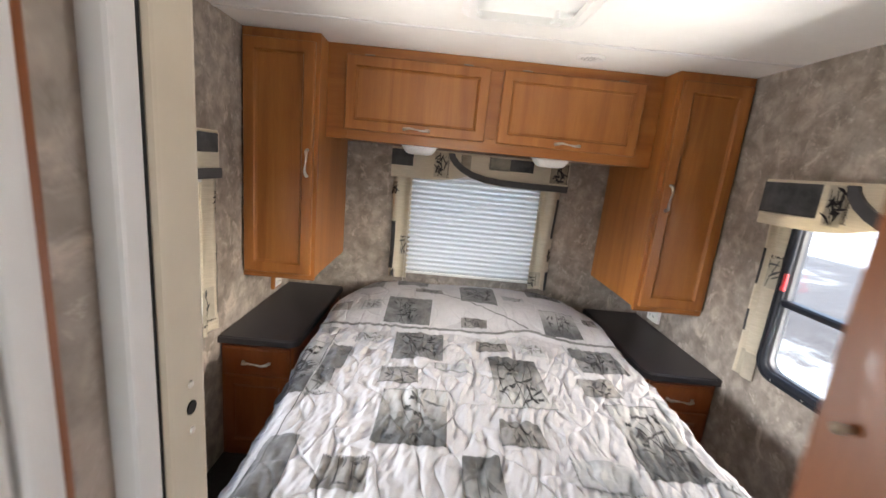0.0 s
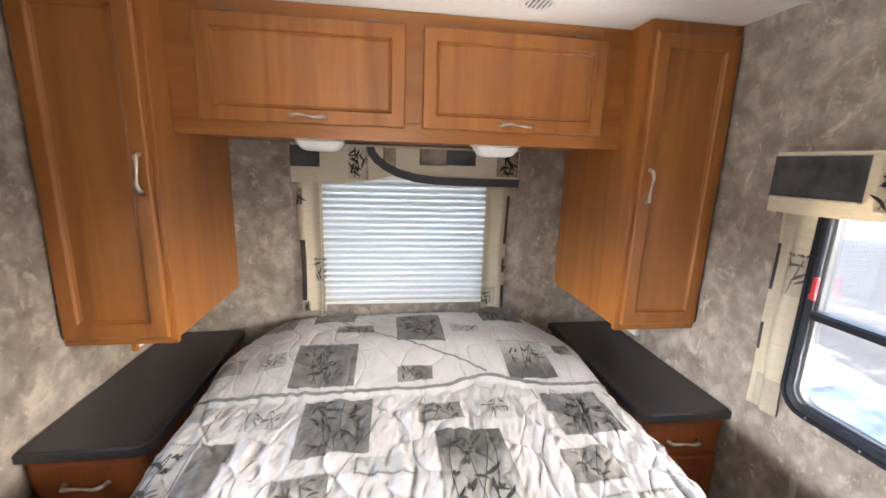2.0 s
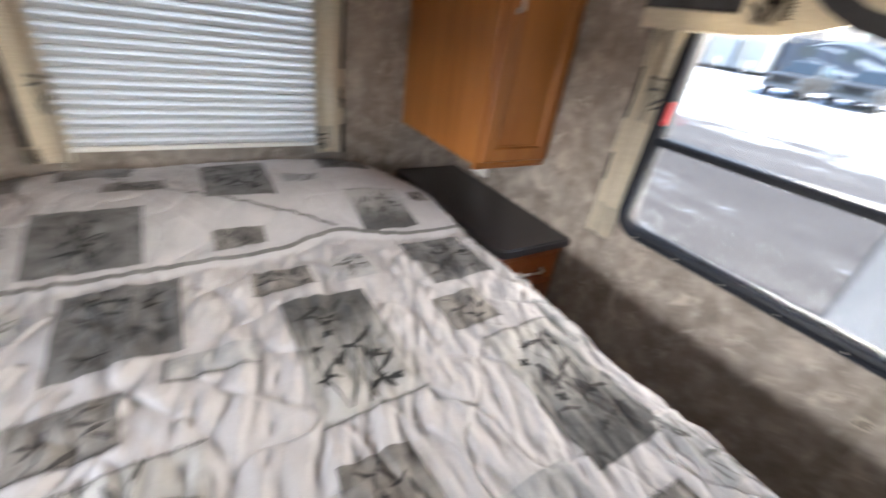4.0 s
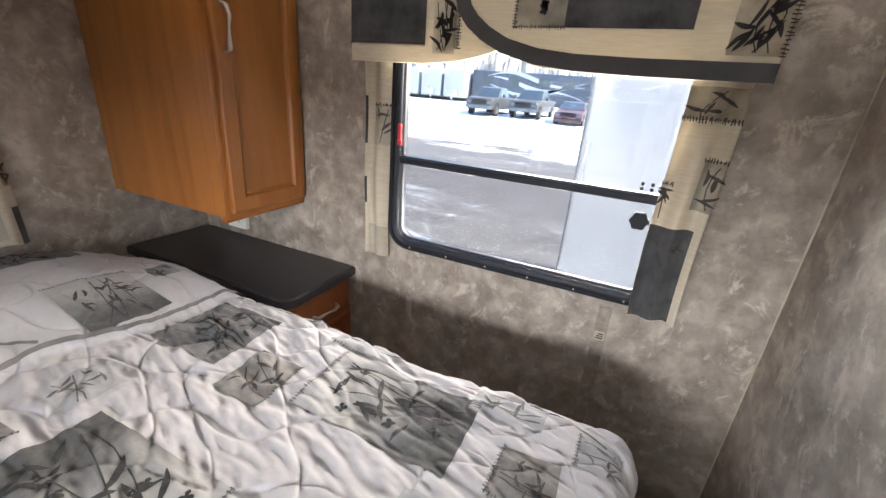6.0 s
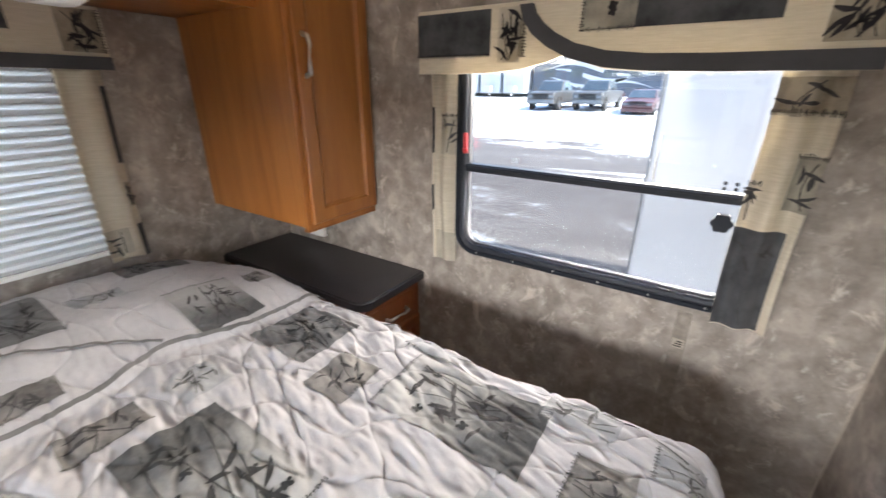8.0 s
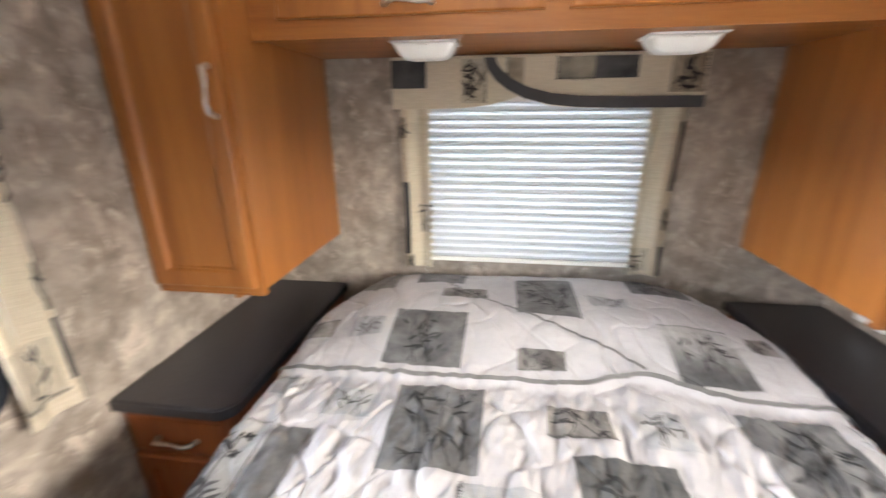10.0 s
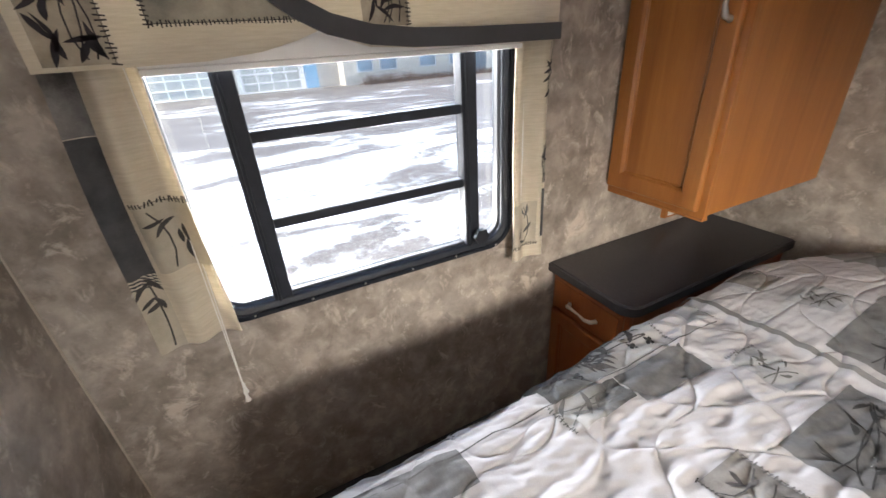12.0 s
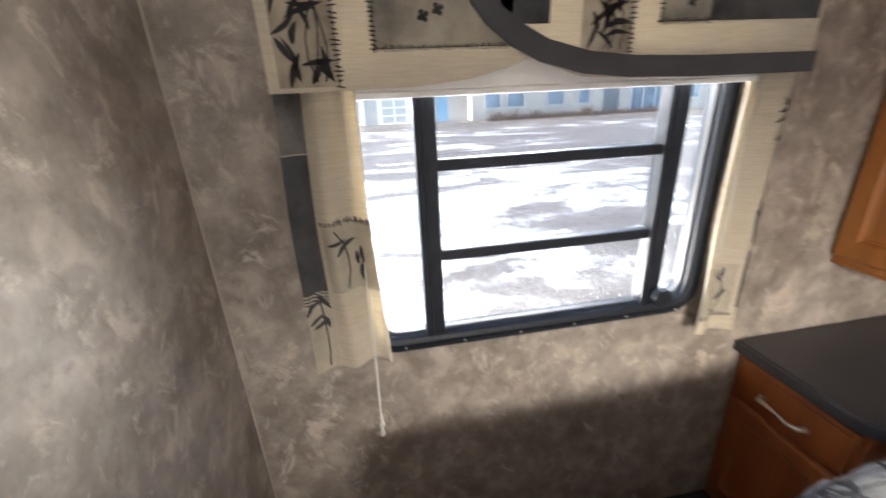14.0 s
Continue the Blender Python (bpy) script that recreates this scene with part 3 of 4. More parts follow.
# ---- valances: padded boards with a curved dark band ----
def valance(m, width, label, cloths, seed):
    """Local: x to the right as faced, y into the wall, z up from the lower edge."""
    rng = random.Random(seed)
    val = thing("window_valance", m, label, "valance", "window valances")
    k = width / 1.13
    top = 0.176
    # lower edge: level, then rising to the band's start
    low = [(0.0, 0.0), (0.10, 0.0), (0.27, 0.002), (0.37, 0.012), (0.44, 0.028), (0.49, 0.045), (0.53, 0.03), (0.60, 0.008), (0.72, 0.0), (0.90, -0.002), (1.13, -0.002)]
    poly = [(x * k, z) for x, z in low] + [(width, top), (0, top)]
    part("board", prism(poly, 0.0, 0.022), CREAM_CLOTH, val, "cream cloth stretched over a board")
    for xx in (0.0, width - 0.014):
        part("return", box((xx, 0.0225, 0.002), (xx + 0.014, 0.096, top), 0.003), CREAM_CLOTH, val)
    part("top_board", box((0.0, 0.002, top + 0.0005), (width, 0.096, top + 0.010), 0.002), CREAM_CLOTH, val)
    face = lambda a, b, lift=0.0: Vector((a, -0.0005 - lift, b))
    band_mid = [(0.375, top), (0.385, 0.145), (0.41, 0.115), (0.45, 0.085), (0.51, 0.055), (0.60, 0.032), (0.70, 0.022), (0.85, 0.018), (1.13, 0.018)]
    pts, n = [(x * k, z) for x, z in band_mid], len(band_mid)
    b0, b1 = [], []
    for i, p in enumerate(pts):
        d = (Vector(pts[min(i + 1, n - 1)]) - Vector(pts[max(i - 1, 0)])).normalized()
        nn = Vector((-d.y, d.x)) * 0.02
        q0, q1 = Vector(p) + nn, Vector(p) - nn
        if i == 0:
            q0.y = q1.y = top
        b0.append(tuple(q0)), b1.append(tuple(q1))
    part("band", prism(b0 + b1[::-1], -0.012, 0.0), BAND_CLOTH, val, "dark grey curved welt band")
    for mat, x0, x1, z0, z1, deco in cloths:
        quad = [(x0 * k, z1), (x1 * k, z1), (x1 * k, z0), (x0 * k, z0)]
        pc = part("patch", on_surface(face, quad, 0.002, 0.05), mat, val)
        if "l" in deco:
            part("leaf_print", leaf_print(face, quad, rng, 15, 0.052, 0.004), INK, pc)
        if "s" in deco:
            part("stitches", stitch_print(face, quad[0], quad[3], rng, 0.013, 0.007, 0.004), INK, pc)
        if "r" in deco:
            part("stitches", stitch_print(face, quad[1], quad[2], rng, 0.016, 0.008, 0.004), INK, pc)
        if "b" in deco:
            part("stitches", stitch_print(face, quad[3], quad[2], rng, 0.012, 0.007, 0.004), INK, pc)
        if "f" in deco:
            for _ in range(3):
                fb = bmesh.new()
                c = Vector((rng.uniform(x0 + 0.05, x1 - 0.03) * k, rng.uniform(z0 + 0.03, z1 - 0.01)))
                for a in range(4):
                    dd = Vector((math.cos(a * 1.57 + 0.5), math.sin(a * 1.57 + 0.5))) * 0.008
                    strip_on(face, [c, c + dd, c + dd * 1.4], lambda f: 0.002 + 0.008 * math.sin(math.pi * f), 0.004, 0.004, fb)
                part("flower_print", fb, INK, pc)
    return val


valance(EAST(1.992, 1.438, 1.146), 1.14, "cream padded valance with charcoal patches and a curved grey band",
        [(CHAR_CLOTH, 0.0, 0.265, 0.052, 0.174, "b"), (TAN_CLOTH, 0.355, 0.372, 0.045, 0.174, "r"), (PALE_CLOTH, 0.29, 0.36, 0.03, 0.174, "l"), (MIXED_CLOTH, 0.53, 0.66, 0.102, 0.174, "sbf"), (CHAR_CLOTH, 0.66, 0.95, 0.102, 0.174, ""), (TAN_CLOTH, 1.025, 1.13, 0.052, 0.174, "lr")], 3)
valance(WEST(0.833, 1.412, -1.146), 1.115, "cream padded valance with leaf printed patches and a curved grey band",
        [(TAN_CLOTH, 0.02, 0.125, 0.008, 0.174, "lr"), (MIXED_CLOTH, 0.19, 0.45, 0.066, 0.174, "sbf"), (CHAR_CLOTH, 0.42, 0.52, 0.10, 0.174, ""), (TAN_CLOTH, 0.585, 0.69, 0.047, 0.174, "lr"), (MIXED_CLOTH, 0.75, 0.86, 0.10, 0.174, "sbf"), (CHAR_CLOTH, 0.86, 1.12, 0.10, 0.174, "")], 5)
valance(pose(-0.555, BACK - 0.074, 1.446), 1.13, "cream padded valance with charcoal patches under the overhead cabinet",
        [(CHAR_CLOTH, 0.0, 0.135, 0.075, 0.174, ""), (PALE_CLOTH, 0.27, 0.36, 0.02, 0.174, "lr"), (TAN_CLOTH, 0.44, 0.50, 0.08, 0.174, "s"), (MIXED_CLOTH, 0.62, 0.75, 0.10, 0.174, "sb"), (CHAR_CLOTH, 0.75, 0.90, 0.10, 0.174, ""), (TAN_CLOTH, 1.01, 1.12, 0.05, 0.174, "lr")], 8)


# ---- curtains ----
def curtain(m, width, length, label, bands, folds, seed, flare=0.0):
    """Local: x to the right as faced, y into the wall, z up from the lower hem. bands: (material, z0, z1, x share 0, x share 1, deco)."""
    rng = random.Random(seed)
    cur = thing("curtain_panel", m, label, "curtain", "curtain panels")
    ph = rng.uniform(0, 6)
    def surf(a, b, lift=0.0):
        f = b / length
        x = a + flare * (1 - f) * (a / width - 0.5) + 0.004 * math.sin(b * 9 + ph)
        y = -0.018 - 0.015 * math.sin(math.tau * folds * a / width + ph + 0.4 * math.sin(b * 4)) - 0.004 * math.sin(b * 13 + a * 20 + ph) * (1 - f)
        return Vector((x, y - lift, b + 0.004 * math.sin(a * 70 + ph) * (1 - f)))
    bm = on_surface(surf, [(0, 0), (width, 0), (width, length), (0, length)], 0.0, 0.008)
    back = [bm.verts.new(v.co + Vector((0, 0.004, 0))) for v in bm.verts[:]]
    nv = len(back)
    bm.verts.index_update()
    bm.verts.ensure_lookup_table()
    for f in bm.faces[:]:
        bm.faces.new([bm.verts[v.index + nv] for v in reversed(f.verts)])
    for e in [e for e in bm.edges if e.is_boundary and e.verts[0].index < nv and e.verts[1].index < nv]:
        a, b = e.verts
        bm.faces.new((a, b, bm.verts[b.index + nv], bm.verts[a.index + nv]))
    bmesh.ops.recalc_face_normals(bm, faces=bm.faces[:])
    part("cloth", bm, CREAM_CLOTH, cur, smooth=True)
    for mat, z0, z1, s0, s1, deco in bands:
        quad = [(s0 * width, z1), (s1 * width, z1), (s1 * width, z0), (s0 * width, z0)]
        pc = part("patch", on_surface(surf, quad, 0.0015, 0.008), mat, cur, smooth=True)
        if "l" in deco:
            part("leaf_print", leaf_print(surf, quad, rng, 5, 0.045, 0.003), INK_MID if "d" in deco else INK_SOFT, pc)
        if "t" in deco:
            part("stitches", stitch_print(surf, quad[0], quad[1], rng, 0.014, 0.006, 0.003), INK, pc)
        if "b" in deco:
            part("stitches", stitch_print(surf, quad[3], quad[2], rng, 0.016, 0.006, 0.003), INK, pc)
    return cur


CREAM_LABEL = "cream patchwork curtain panel with printed bands beside the window"
curtain(EAST(1.975, 0.752, 1.212), 0.112, 0.70, CREAM_LABEL, [(PALE_CLOTH, 0.42, 0.555, 0.3, 1.0, "lt"), (PALE_CLOTH, 0.0, 0.12, 0.1, 1.0, ""), (CHAR_CLOTH, 0.42, 0.58, 0.0, 0.06, ""), (CHAR_CLOTH, 0.20, 0.30, 0.0, 0.06, "")], 1.2, 11, -0.02)
curtain(EAST(1.008, 0.785, 1.190), 0.125, 0.66, "cream patchwork curtain panel with a charcoal lower end", [(CHAR_CLOTH, 0.004, 0.285, 0.0, 0.86, "ld"), (TAN_CLOTH, 0.565, 0.64, 0.0, 1.0, "ldb"), (MIXED_CLOTH, 0.34, 0.47, 0.62, 1.0, "ldt"), (CREAM_CLOTH, 0.30, 0.40, 0.0, 0.2, "ldt")], 1.6, 12)
curtain(WEST(0.832, 0.800, -1.196), 0.145, 0.63, "cream patchwork curtain panel with a charcoal outer strip", [(CHAR_CLOTH, 0.17, 0.50, 0.0, 0.30, ""), (PATCH_MIX, 0.502, 0.62, 0.0, 0.30, "t"), (PALE_CLOTH, 0.20, 0.36, 0.36, 1.0, "ldt"), (PALE_CLOTH, 0.0, 0.20, 0.0, 0.30, "ld")], 1.9, 13, 0.03)
curtain(WEST(1.822, 0.745, -1.190), 0.125, 0.68, CREAM_LABEL, [(PALE_CLOTH, 0.05, 0.20, 0.0, 0.75, "lb"), (CHAR_CLOTH, 0.07, 0.24, 0.85, 1.0, ""), (MIXED_CLOTH, 0.26, 0.38, 0.85, 1.0, "ld"), (PALE_CLOTH, 0.5, 0.66, 0.88, 1.0, "ld")], 1.3, 14)
curtain(pose(-0.535, 2.915, 0.775), 0.125, 0.68, CREAM_LABEL, [(CHAR_CLOTH, 0.06, 0.38, 0.0, 0.22, ""), (TAN_CLOTH, 0.56, 0.64, 0.0, 0.22, "ld"), (PALE_CLOTH, 0.16, 0.28, 0.5, 1.0, "lt"), (TAN_CLOTH, 0.0, 0.05, 0.1, 0.35, "ld")], 1.3, 15)
curtain(pose(0.412, 2.915, 0.775), 0.135, 0.67, CREAM_LABEL, [(CHAR_CLOTH, 0.0, 0.13, 0.84, 1.0, ""), (TAN_CLOTH, 0.20, 0.29, 0.84, 1.0, "ld"), (PALE_CLOTH, 0.02, 0.12, 0.0, 0.6, "l"), (CHAR_CLOTH, 0.36, 0.62, 0.86, 1.0, "")], 1.3, 16)

# shade cords at the west window
cords = thing("shade_cords", pose(-W + 0.032, 0.0, 0.0), "white pull cords with tassels hanging beside the window", "cord")
for y0, y1, zb in ((0.955, 0.950, 0.56), (0.968, 0.952, 0.59), (1.868, 1.866, 0.80), (1.862, 1.872, 0.78)):
    c = part("cord", tube([(0.0, y0, 1.42), (0.004, (y0 * 2 + y1) / 3 + 0.004, 1.1), (0.0, y1, zb + 0.035)], 0.0013, 6), PLASTIC, cords)
    part("tassel", lathe([(0.0015, 0.036), (0.004, 0.03), (0.0045, 0.016), (0.008, 0.0)], 10, "z", (0.0, y1, zb)), PLASTIC, c, "small white tassel")
shade_w = thing("roller_shade", pose(-W + 0.05, 0, 0), "pulled-up grey white shade under the valance", "blind")
part("cloth", box((-0.012, 0.98, 1.407), (0.012, 1.84, 1.47), 0.003), PLASTIC, shade_w)
part("bottom_rail", box((-0.014, 0.98, 1.395), (0.014, 1.84, 1.407), 0.003), PLASTIC, shade_w)


# ---- cabinets ----
def pull(parent, a, b, out, mat=METAL):
    """A bow handle between two feet; out: vector away from the face."""
    a, b, o = Vector(a), Vector(b), Vector(out)
    side = o.normalized().cross((b - a).normalized()) * 0.004
    line = [a, a + o * 0.8 + (b - a) * 0.05, a + o * 1.0 + (b - a) * 0.25 + side, a + o * 0.9 + (b - a) * 0.5, a + o * 1.0 + (b - a) * 0.75 - side, b + o * 0.8 - (b - a) * 0.05, b]
    bm = tube(line, [0.0075, 0.0080, 0.0060, 0.0036, 0.0060, 0.0080, 0.0075], 10)
    for p in (a, b):
        bm2 = lathe([(0.009, 0.0), (0.008, 0.004), (0.005, 0.006)], 12, "y", (0, 0, 0))
        me = bpy.data.meshes.new("t")
        bmesh.ops.transform(bm2, matrix=Matrix.Translation(p) @ Matrix.Diagonal((1, -1, 1, 1)), verts=bm2.verts[:])
        bm2.to_mesh(me)
        bm2.free()
        bm.from_mesh(me)
        bpy.data.meshes.remove(me)
    return part("handle", bm, mat, parent, "brushed nickel bow handle", True)


def panel_door(parent, x0, z0, x1, z1, y, rail=0.052, name="door", grain=None, frame_wood=None):
    """A framed door with a recessed bead and a raised field; its front face at y, 0.019 thick."""
    out = [(x0, z1), (x0, z0), (x1, z0), (x1, z1)]
    inn = [(x0 + rail, z1 - rail), (x0 + rail, z0 + rail), (x1 - rail, z0 + rail), (x1 - rail, z1 - rail)]
    d = part(name, ring(out, inn, [(0, y + 0.019), (0, y + 0.006), (0.06, y + 0.001), (0.12, y), (0.93, y), (1, y + 0.004), (1, y + 0.019)]), frame_wood or WOOD, parent)
    o = [(x0 + rail, z1 - rail), (x0 + rail, z0 + rail), (x1 - rail, z0 + rail), (x1 - rail, z1 - rail)]
    c = 0.014
    i = [(x0 + rail + c, z1 - rail - c), (x0 + rail + c, z0 + rail + c), (x1 - rail - c, z0 + rail + c), (x1 - rail - c, z1 - rail - c)]
    part("bead", ring(o, i, [(0, y + 0.003), (0.25, y + 0.009), (0.5, y + 0.0075), (1, y + 0.0125), (1, y + 0.018), (0, y + 0.018)]), grain or WOOD, d)
    part("field", box((x0 + rail + c - 0.003, y + 0.0105, z0 + rail + c - 0.003), (x1 - rail - c + 0.003, y + 0.0165, z1 - rail - c + 0.003), 0.002), grain or WOOD, d)
    return d


def tall_cabinet(side):
    lab = "tall honey maple wall cabinet with one panelled door"
    cab = thing("wall_cabinet", pose(0, 0, 0), lab, "cabinet", "tall wall cabinets")
    s = side
    X = lambda a, b: (min(s * a, s * b), max(s * a, s * b))
    x0, x1 = X(0.853, W - 0.002)
    part("body", box((x0, 2.3165, 0.905), (x1, BACK - 0.002, CEILING - 0.002)), WOOD, cab)
    a0, a1 = X(0.850, 0.896)
    b0, b1 = X(1.196, W - 0.002)
    part("face_frame", boxes(((a0, 2.297, 0.896), (a1, 2.316, CEILING - 0.002)), ((b0, 2.297, 0.896), (b1, 2.316, CEILING - 0.002)), ((min(a1, b0) if s > 0 else b1, 2.297, 0.896), (b0 if s > 0 else a0, 2.316, 0.935)), ((a1 if s > 0 else b1, 2.297, 2.035), (b0 if s > 0 else a0, 2.316, CEILING - 0.002)), bevel=0.002), WOOD, cab)
    d0, d1 = X(0.870, 1.210)
    d = panel_door(cab, d0, 0.918, d1, 2.048, 2.277, 0.055)
    hx = s * (0.896 if s < 0 else 0.904)
    pull(d, (hx, 2.277, 1.43), (hx, 2.277, 1.555), (0, -0.026, 0))
    part("bottom_trim", box((x0, 2.297, 0.887), (x1, 2.325, 0.8955), 0.002), WOOD_X, cab)
    return cab


tall_cabinet(-1)
tall_cabinet(1)

over = thing("overhead_cabinet", pose(0, 0, 0), "honey maple overhead cabinet with two lift-up panelled doors", "cabinet")
part("body", box((-0.852, 2.4475, 1.640), (0.852, BACK - 0.002, CEILING - 0.002)), WOOD_X, over)
part("face_frame", boxes(((-0.8525, 2.428, 1.632), (-0.74, 2.447, CEILING - 0.002)), ((0.74, 2.428, 1.632), (0.8525, 2.447, CEILING - 0.002)), ((-0.05, 2.428, 1.70), (0.05, 2.447, 2.03)), ((-0.74, 2.428, 1.632), (0.74, 2.447, 1.70)), ((-0.74, 2.428, 2.03), (0.74, 2.447, CEILING - 0.002)), bevel=0.002), WOOD_X, over)
for x0, x1, hx in ((-0.757, -0.033, -0.385), (0.033, 0.757, 0.40)):
    d = panel_door(over, x0, 1.682, x1, 2.042, 2.408, 0.052, grain=WOOD)
    pull(d, (hx - 0.062, 2.408, 1.708), (hx + 0.062, 2.408, 1.708), (0, -0.026, 0))
    for k in (0.16, 0.84):
        xx = x0 + (x1 - x0) * k
        part("hinge", box((xx - 0.024, 2.410, 2.043), (xx + 0.024, 2.428, 2.048), 0.002), HINGE, over, "nickel hinge")


def nightstand(side):
    s = side
    st = thing("nightstand", pose(0, 0, 0), "honey maple bedside cabinet with a drawer over a door", "nightstand", "bedside cabinets")
    X = lambda a, b: (min(s * a, s * b), max(s * a, s * b))
    x0, x1 = X(0.868, W - 0.002)
    part("body", box((x0, 2.0895, 0.0), (x1, BACK - 0.002, 0.624)), WOOD_SHADED, st)
    p0, p1 = X(0.868, 0.896)
    q0, q1 = X(1.190, W - 0.002)
    m0, m1 = X(0.896, 1.190)
    part("face_frame", boxes(((p0, 2.070, 0.0), (p1, 2.089, 0.624)), ((q0, 2.070, 0.0), (q1, 2.089, 0.624)), ((m0, 2.070, 0.60), (m1, 2.089, 0.624)), ((m0, 2.070, 0.44), (m1, 2.089, 0.475)), ((m0, 2.070, 0.0), (m1, 2.089, 0.06)), bevel=0.002), WOOD_SHADED, st)
    d0, d1 = X(0.882, 1.204)
    dr = part("drawer", boxes(((d0, 2.056, 0.466), (d1, 2.0695, 0.606)), ((d0 + 0.012, 2.051, 0.478), (d1 - 0.012, 2.0575, 0.594)), bevel=0.005), WOOD_SHADED, st)
    hx = s * 1.043
    pull(dr, (hx - 0.062, 2.051, 0.528), (hx + 0.062, 2.051, 0.528), (0, -0.024, 0))
    d = panel_door(st, d0, 0.05, d1, 0.452, 2.050, 0.05, grain=WOOD_SHADED, frame_wood=WOOD_SHADED)
    return st


nightstand(-1)
nightstand(1)
for s, nm in ((-1, "west"), (1, "east")):
    r = 0.055
    arc = [(0.842 + r - r * math.sin(radians(a)), 2.036 + r - r * math.cos(radians(a))) for a in range(0, 91, 10)]
    poly = [(s * x, y) for x, y in [(W - 0.002, 2.036)] + arc + [(0.842, BACK - 0.003), (W - 0.002, BACK - 0.003)]]
    bm = prism(poly, 0.6245, 0.661, "z")
    bmesh.ops.bevel(bm, geom=[e for e in bm.edges if abs(e.verts[0].co.z - e.verts[1].co.z) < 1e-5 and e.verts[0].co.z > 0.65], offset=0.006, segments=3, affect="EDGES")
    ct = thing("countertop", pose(0, 0, 0), "charcoal laminate countertop with a rounded inner corner over the nightstand", "countertop", "bedside countertops")
    part("slab", bm, COUNTER, ct)
    x0, x1 = sorted((s * 0.90, s * (W - 0.003)))
    part("edge_band", box((x0, 2.0345, 0.6265), (x1, 2.0362, 0.6545)), COUNTER, ct)

# outlets between countertop and cabinet
for s, mat, mat2, lab in ((-1, WOOD_Y, PLASTIC, "small brown wall outlet above the countertop"), (1, PLASTIC, WOOD_Y, "small white wall outlet above the countertop")):
    o = thing("wall_outlet", pose(s * W, 2.70, 0.735), lab, "outlet")
    x0, x1 = (0, 0.022) if s < 0 else (-0.022, 0)
    part("box", box((x0, -0.06, -0.04), (x1, 0.06, 0.04), 0.004), mat, o)
    f0, f1 = (0.0225, 0.026) if s < 0 else (-0.026, -0.0225)
    part("plate", box((f0, -0.045, -0.028), (f1, 0.045, 0.028), 0.0015), PLASTIC, o)
    for k in (-0.02, 0.02):
        g0, g1 = (0.0262, 0.027) if s < 0 else (-0.027, -0.0262)
        part("socket", boxes(((g0, k - 0.006, -0.008), (g1, k - 0.004, 0.004)), ((g0, k + 0.004, -0.008), (g1, k + 0.006, 0.004))), SHADOWGAP, o)

# reading lamps under the overhead cabinet
def reading_lamp(x):
    l = thing("reading_lamp", pose(x, 2.60, 1.6395), "white plastic surface lamp under the overhead cabinet, switched off", "lamp", "reading lamps")
    part("base", box((-0.102, -0.064, -0.006), (0.102, 0.064, 0.0), 0.002), PLASTIC, l)
    bm = bmesh.new()
    loops = []
    for f, z in ((1.04, -0.0065), (1.0, -0.016), (0.86, -0.036), (0.70, -0.047), (0.5, -0.050)):
        loops.append([bm.verts.new((px * f, py * f, z)) for px, py in rounded(-0.092, -0.056, 0.092, 0.056, 0.02, 4)])
    for a, b in zip(loops, loops[1:]):
        for k in range(len(a)):
            bm.faces.new((a[k], a[(k + 1) % len(a)], b[(k + 1) % len(a)], b[k]))
    bm.faces.new(loops[0])
    bm.faces.new(loops[-1][::-1])
    bmesh.ops.recalc_face_normals(bm, faces=bm.faces[:])
    part("lens", bm, LAMP_LENS, l, "frosted lens", True)
    part("switch", box((-0.012, -0.062, -0.014), (0.012, -0.055, -0.007), 0.001), PLASTIC, l)


reading_lamp(-0.372)
reading_lamp(0.372)

# ceiling vent and roof hatch
vent = thing("ceiling_vent", pose(0.40, 2.25, CEILING), "round white slotted air vent in the ceiling", "vent")
part("rim", ring([(0.066 * math.cos(a), 0.066 * math.sin(a)) for a in (k * math.tau / 32 for k in range(32))], [(0.044 * math.cos(a), 0.044 * math.sin(a)) for a in (k * math.tau / 32 for k in range(32))], [(0, 0), (0, 0.004), (0.4, 0.010), (1, 0.007), (1, 0)]), PLASTIC, vent).rotation_euler = (radians(-90), 0, 0)
part("backing", lathe([(0.045, -0.001), (0.045, -0.003)], 24), SHADOWGAP, vent)
for k in range(5):
    x = -0.032 + k * 0.016
    hh = math.sqrt(0.043 ** 2 - x * x)
    part("slat", box((x - 0.0045, -hh, -0.008), (x + 0.0045, hh, -0.0035), 0.001), PLASTIC, vent)
hatch = thing("roof_hatch", pose(0.0, 1.63, CEILING), "white plastic roof hatch frame in the ceiling", "hatch")
part("frame", ring(rounded(-0.215, -0.215, 0.215, 0.215, 0.03), rounded(-0.165, -0.165, 0.165, 0.165, 0.025), [(0, 0), (0, 0.012), (0.5, 0.03), (1, 0.034), (1, 0)]), PLASTIC, hatch).rotation_euler = (radians(-90), 0, 0)
part("dome", box((-0.165, -0.165, -0.008), (0.165, 0.165, -0.001), 0.003), LAMP_LENS, hatch, "frosted dome")
part("crank", lathe([(0.018, -0.05), (0.02, -0.04), (0.008, -0.03), (0.008, -0.006)], 16, "z", (0.10, 0.10, 0)), PLASTIC, hatch)


# ---- bed ----
bed = thing("bed", pose(0, 0, 0), "low platform bed with a mattress between two nightstands", "bed")
part("platform", box((-0.72, 1.02, 0.0), (0.72, BACK - 0.01, 0.40), 0.01), WOOD_RED, bed)
part("mattress", box((-0.735, 1.0, 0.402), (0.735, 2.86, 0.64), 0.05, seg=4), PALE_CLOTH, bed)

TOP, RAD, FOOT, HEAD = 0.695, 0.085, 0.94, 2.86


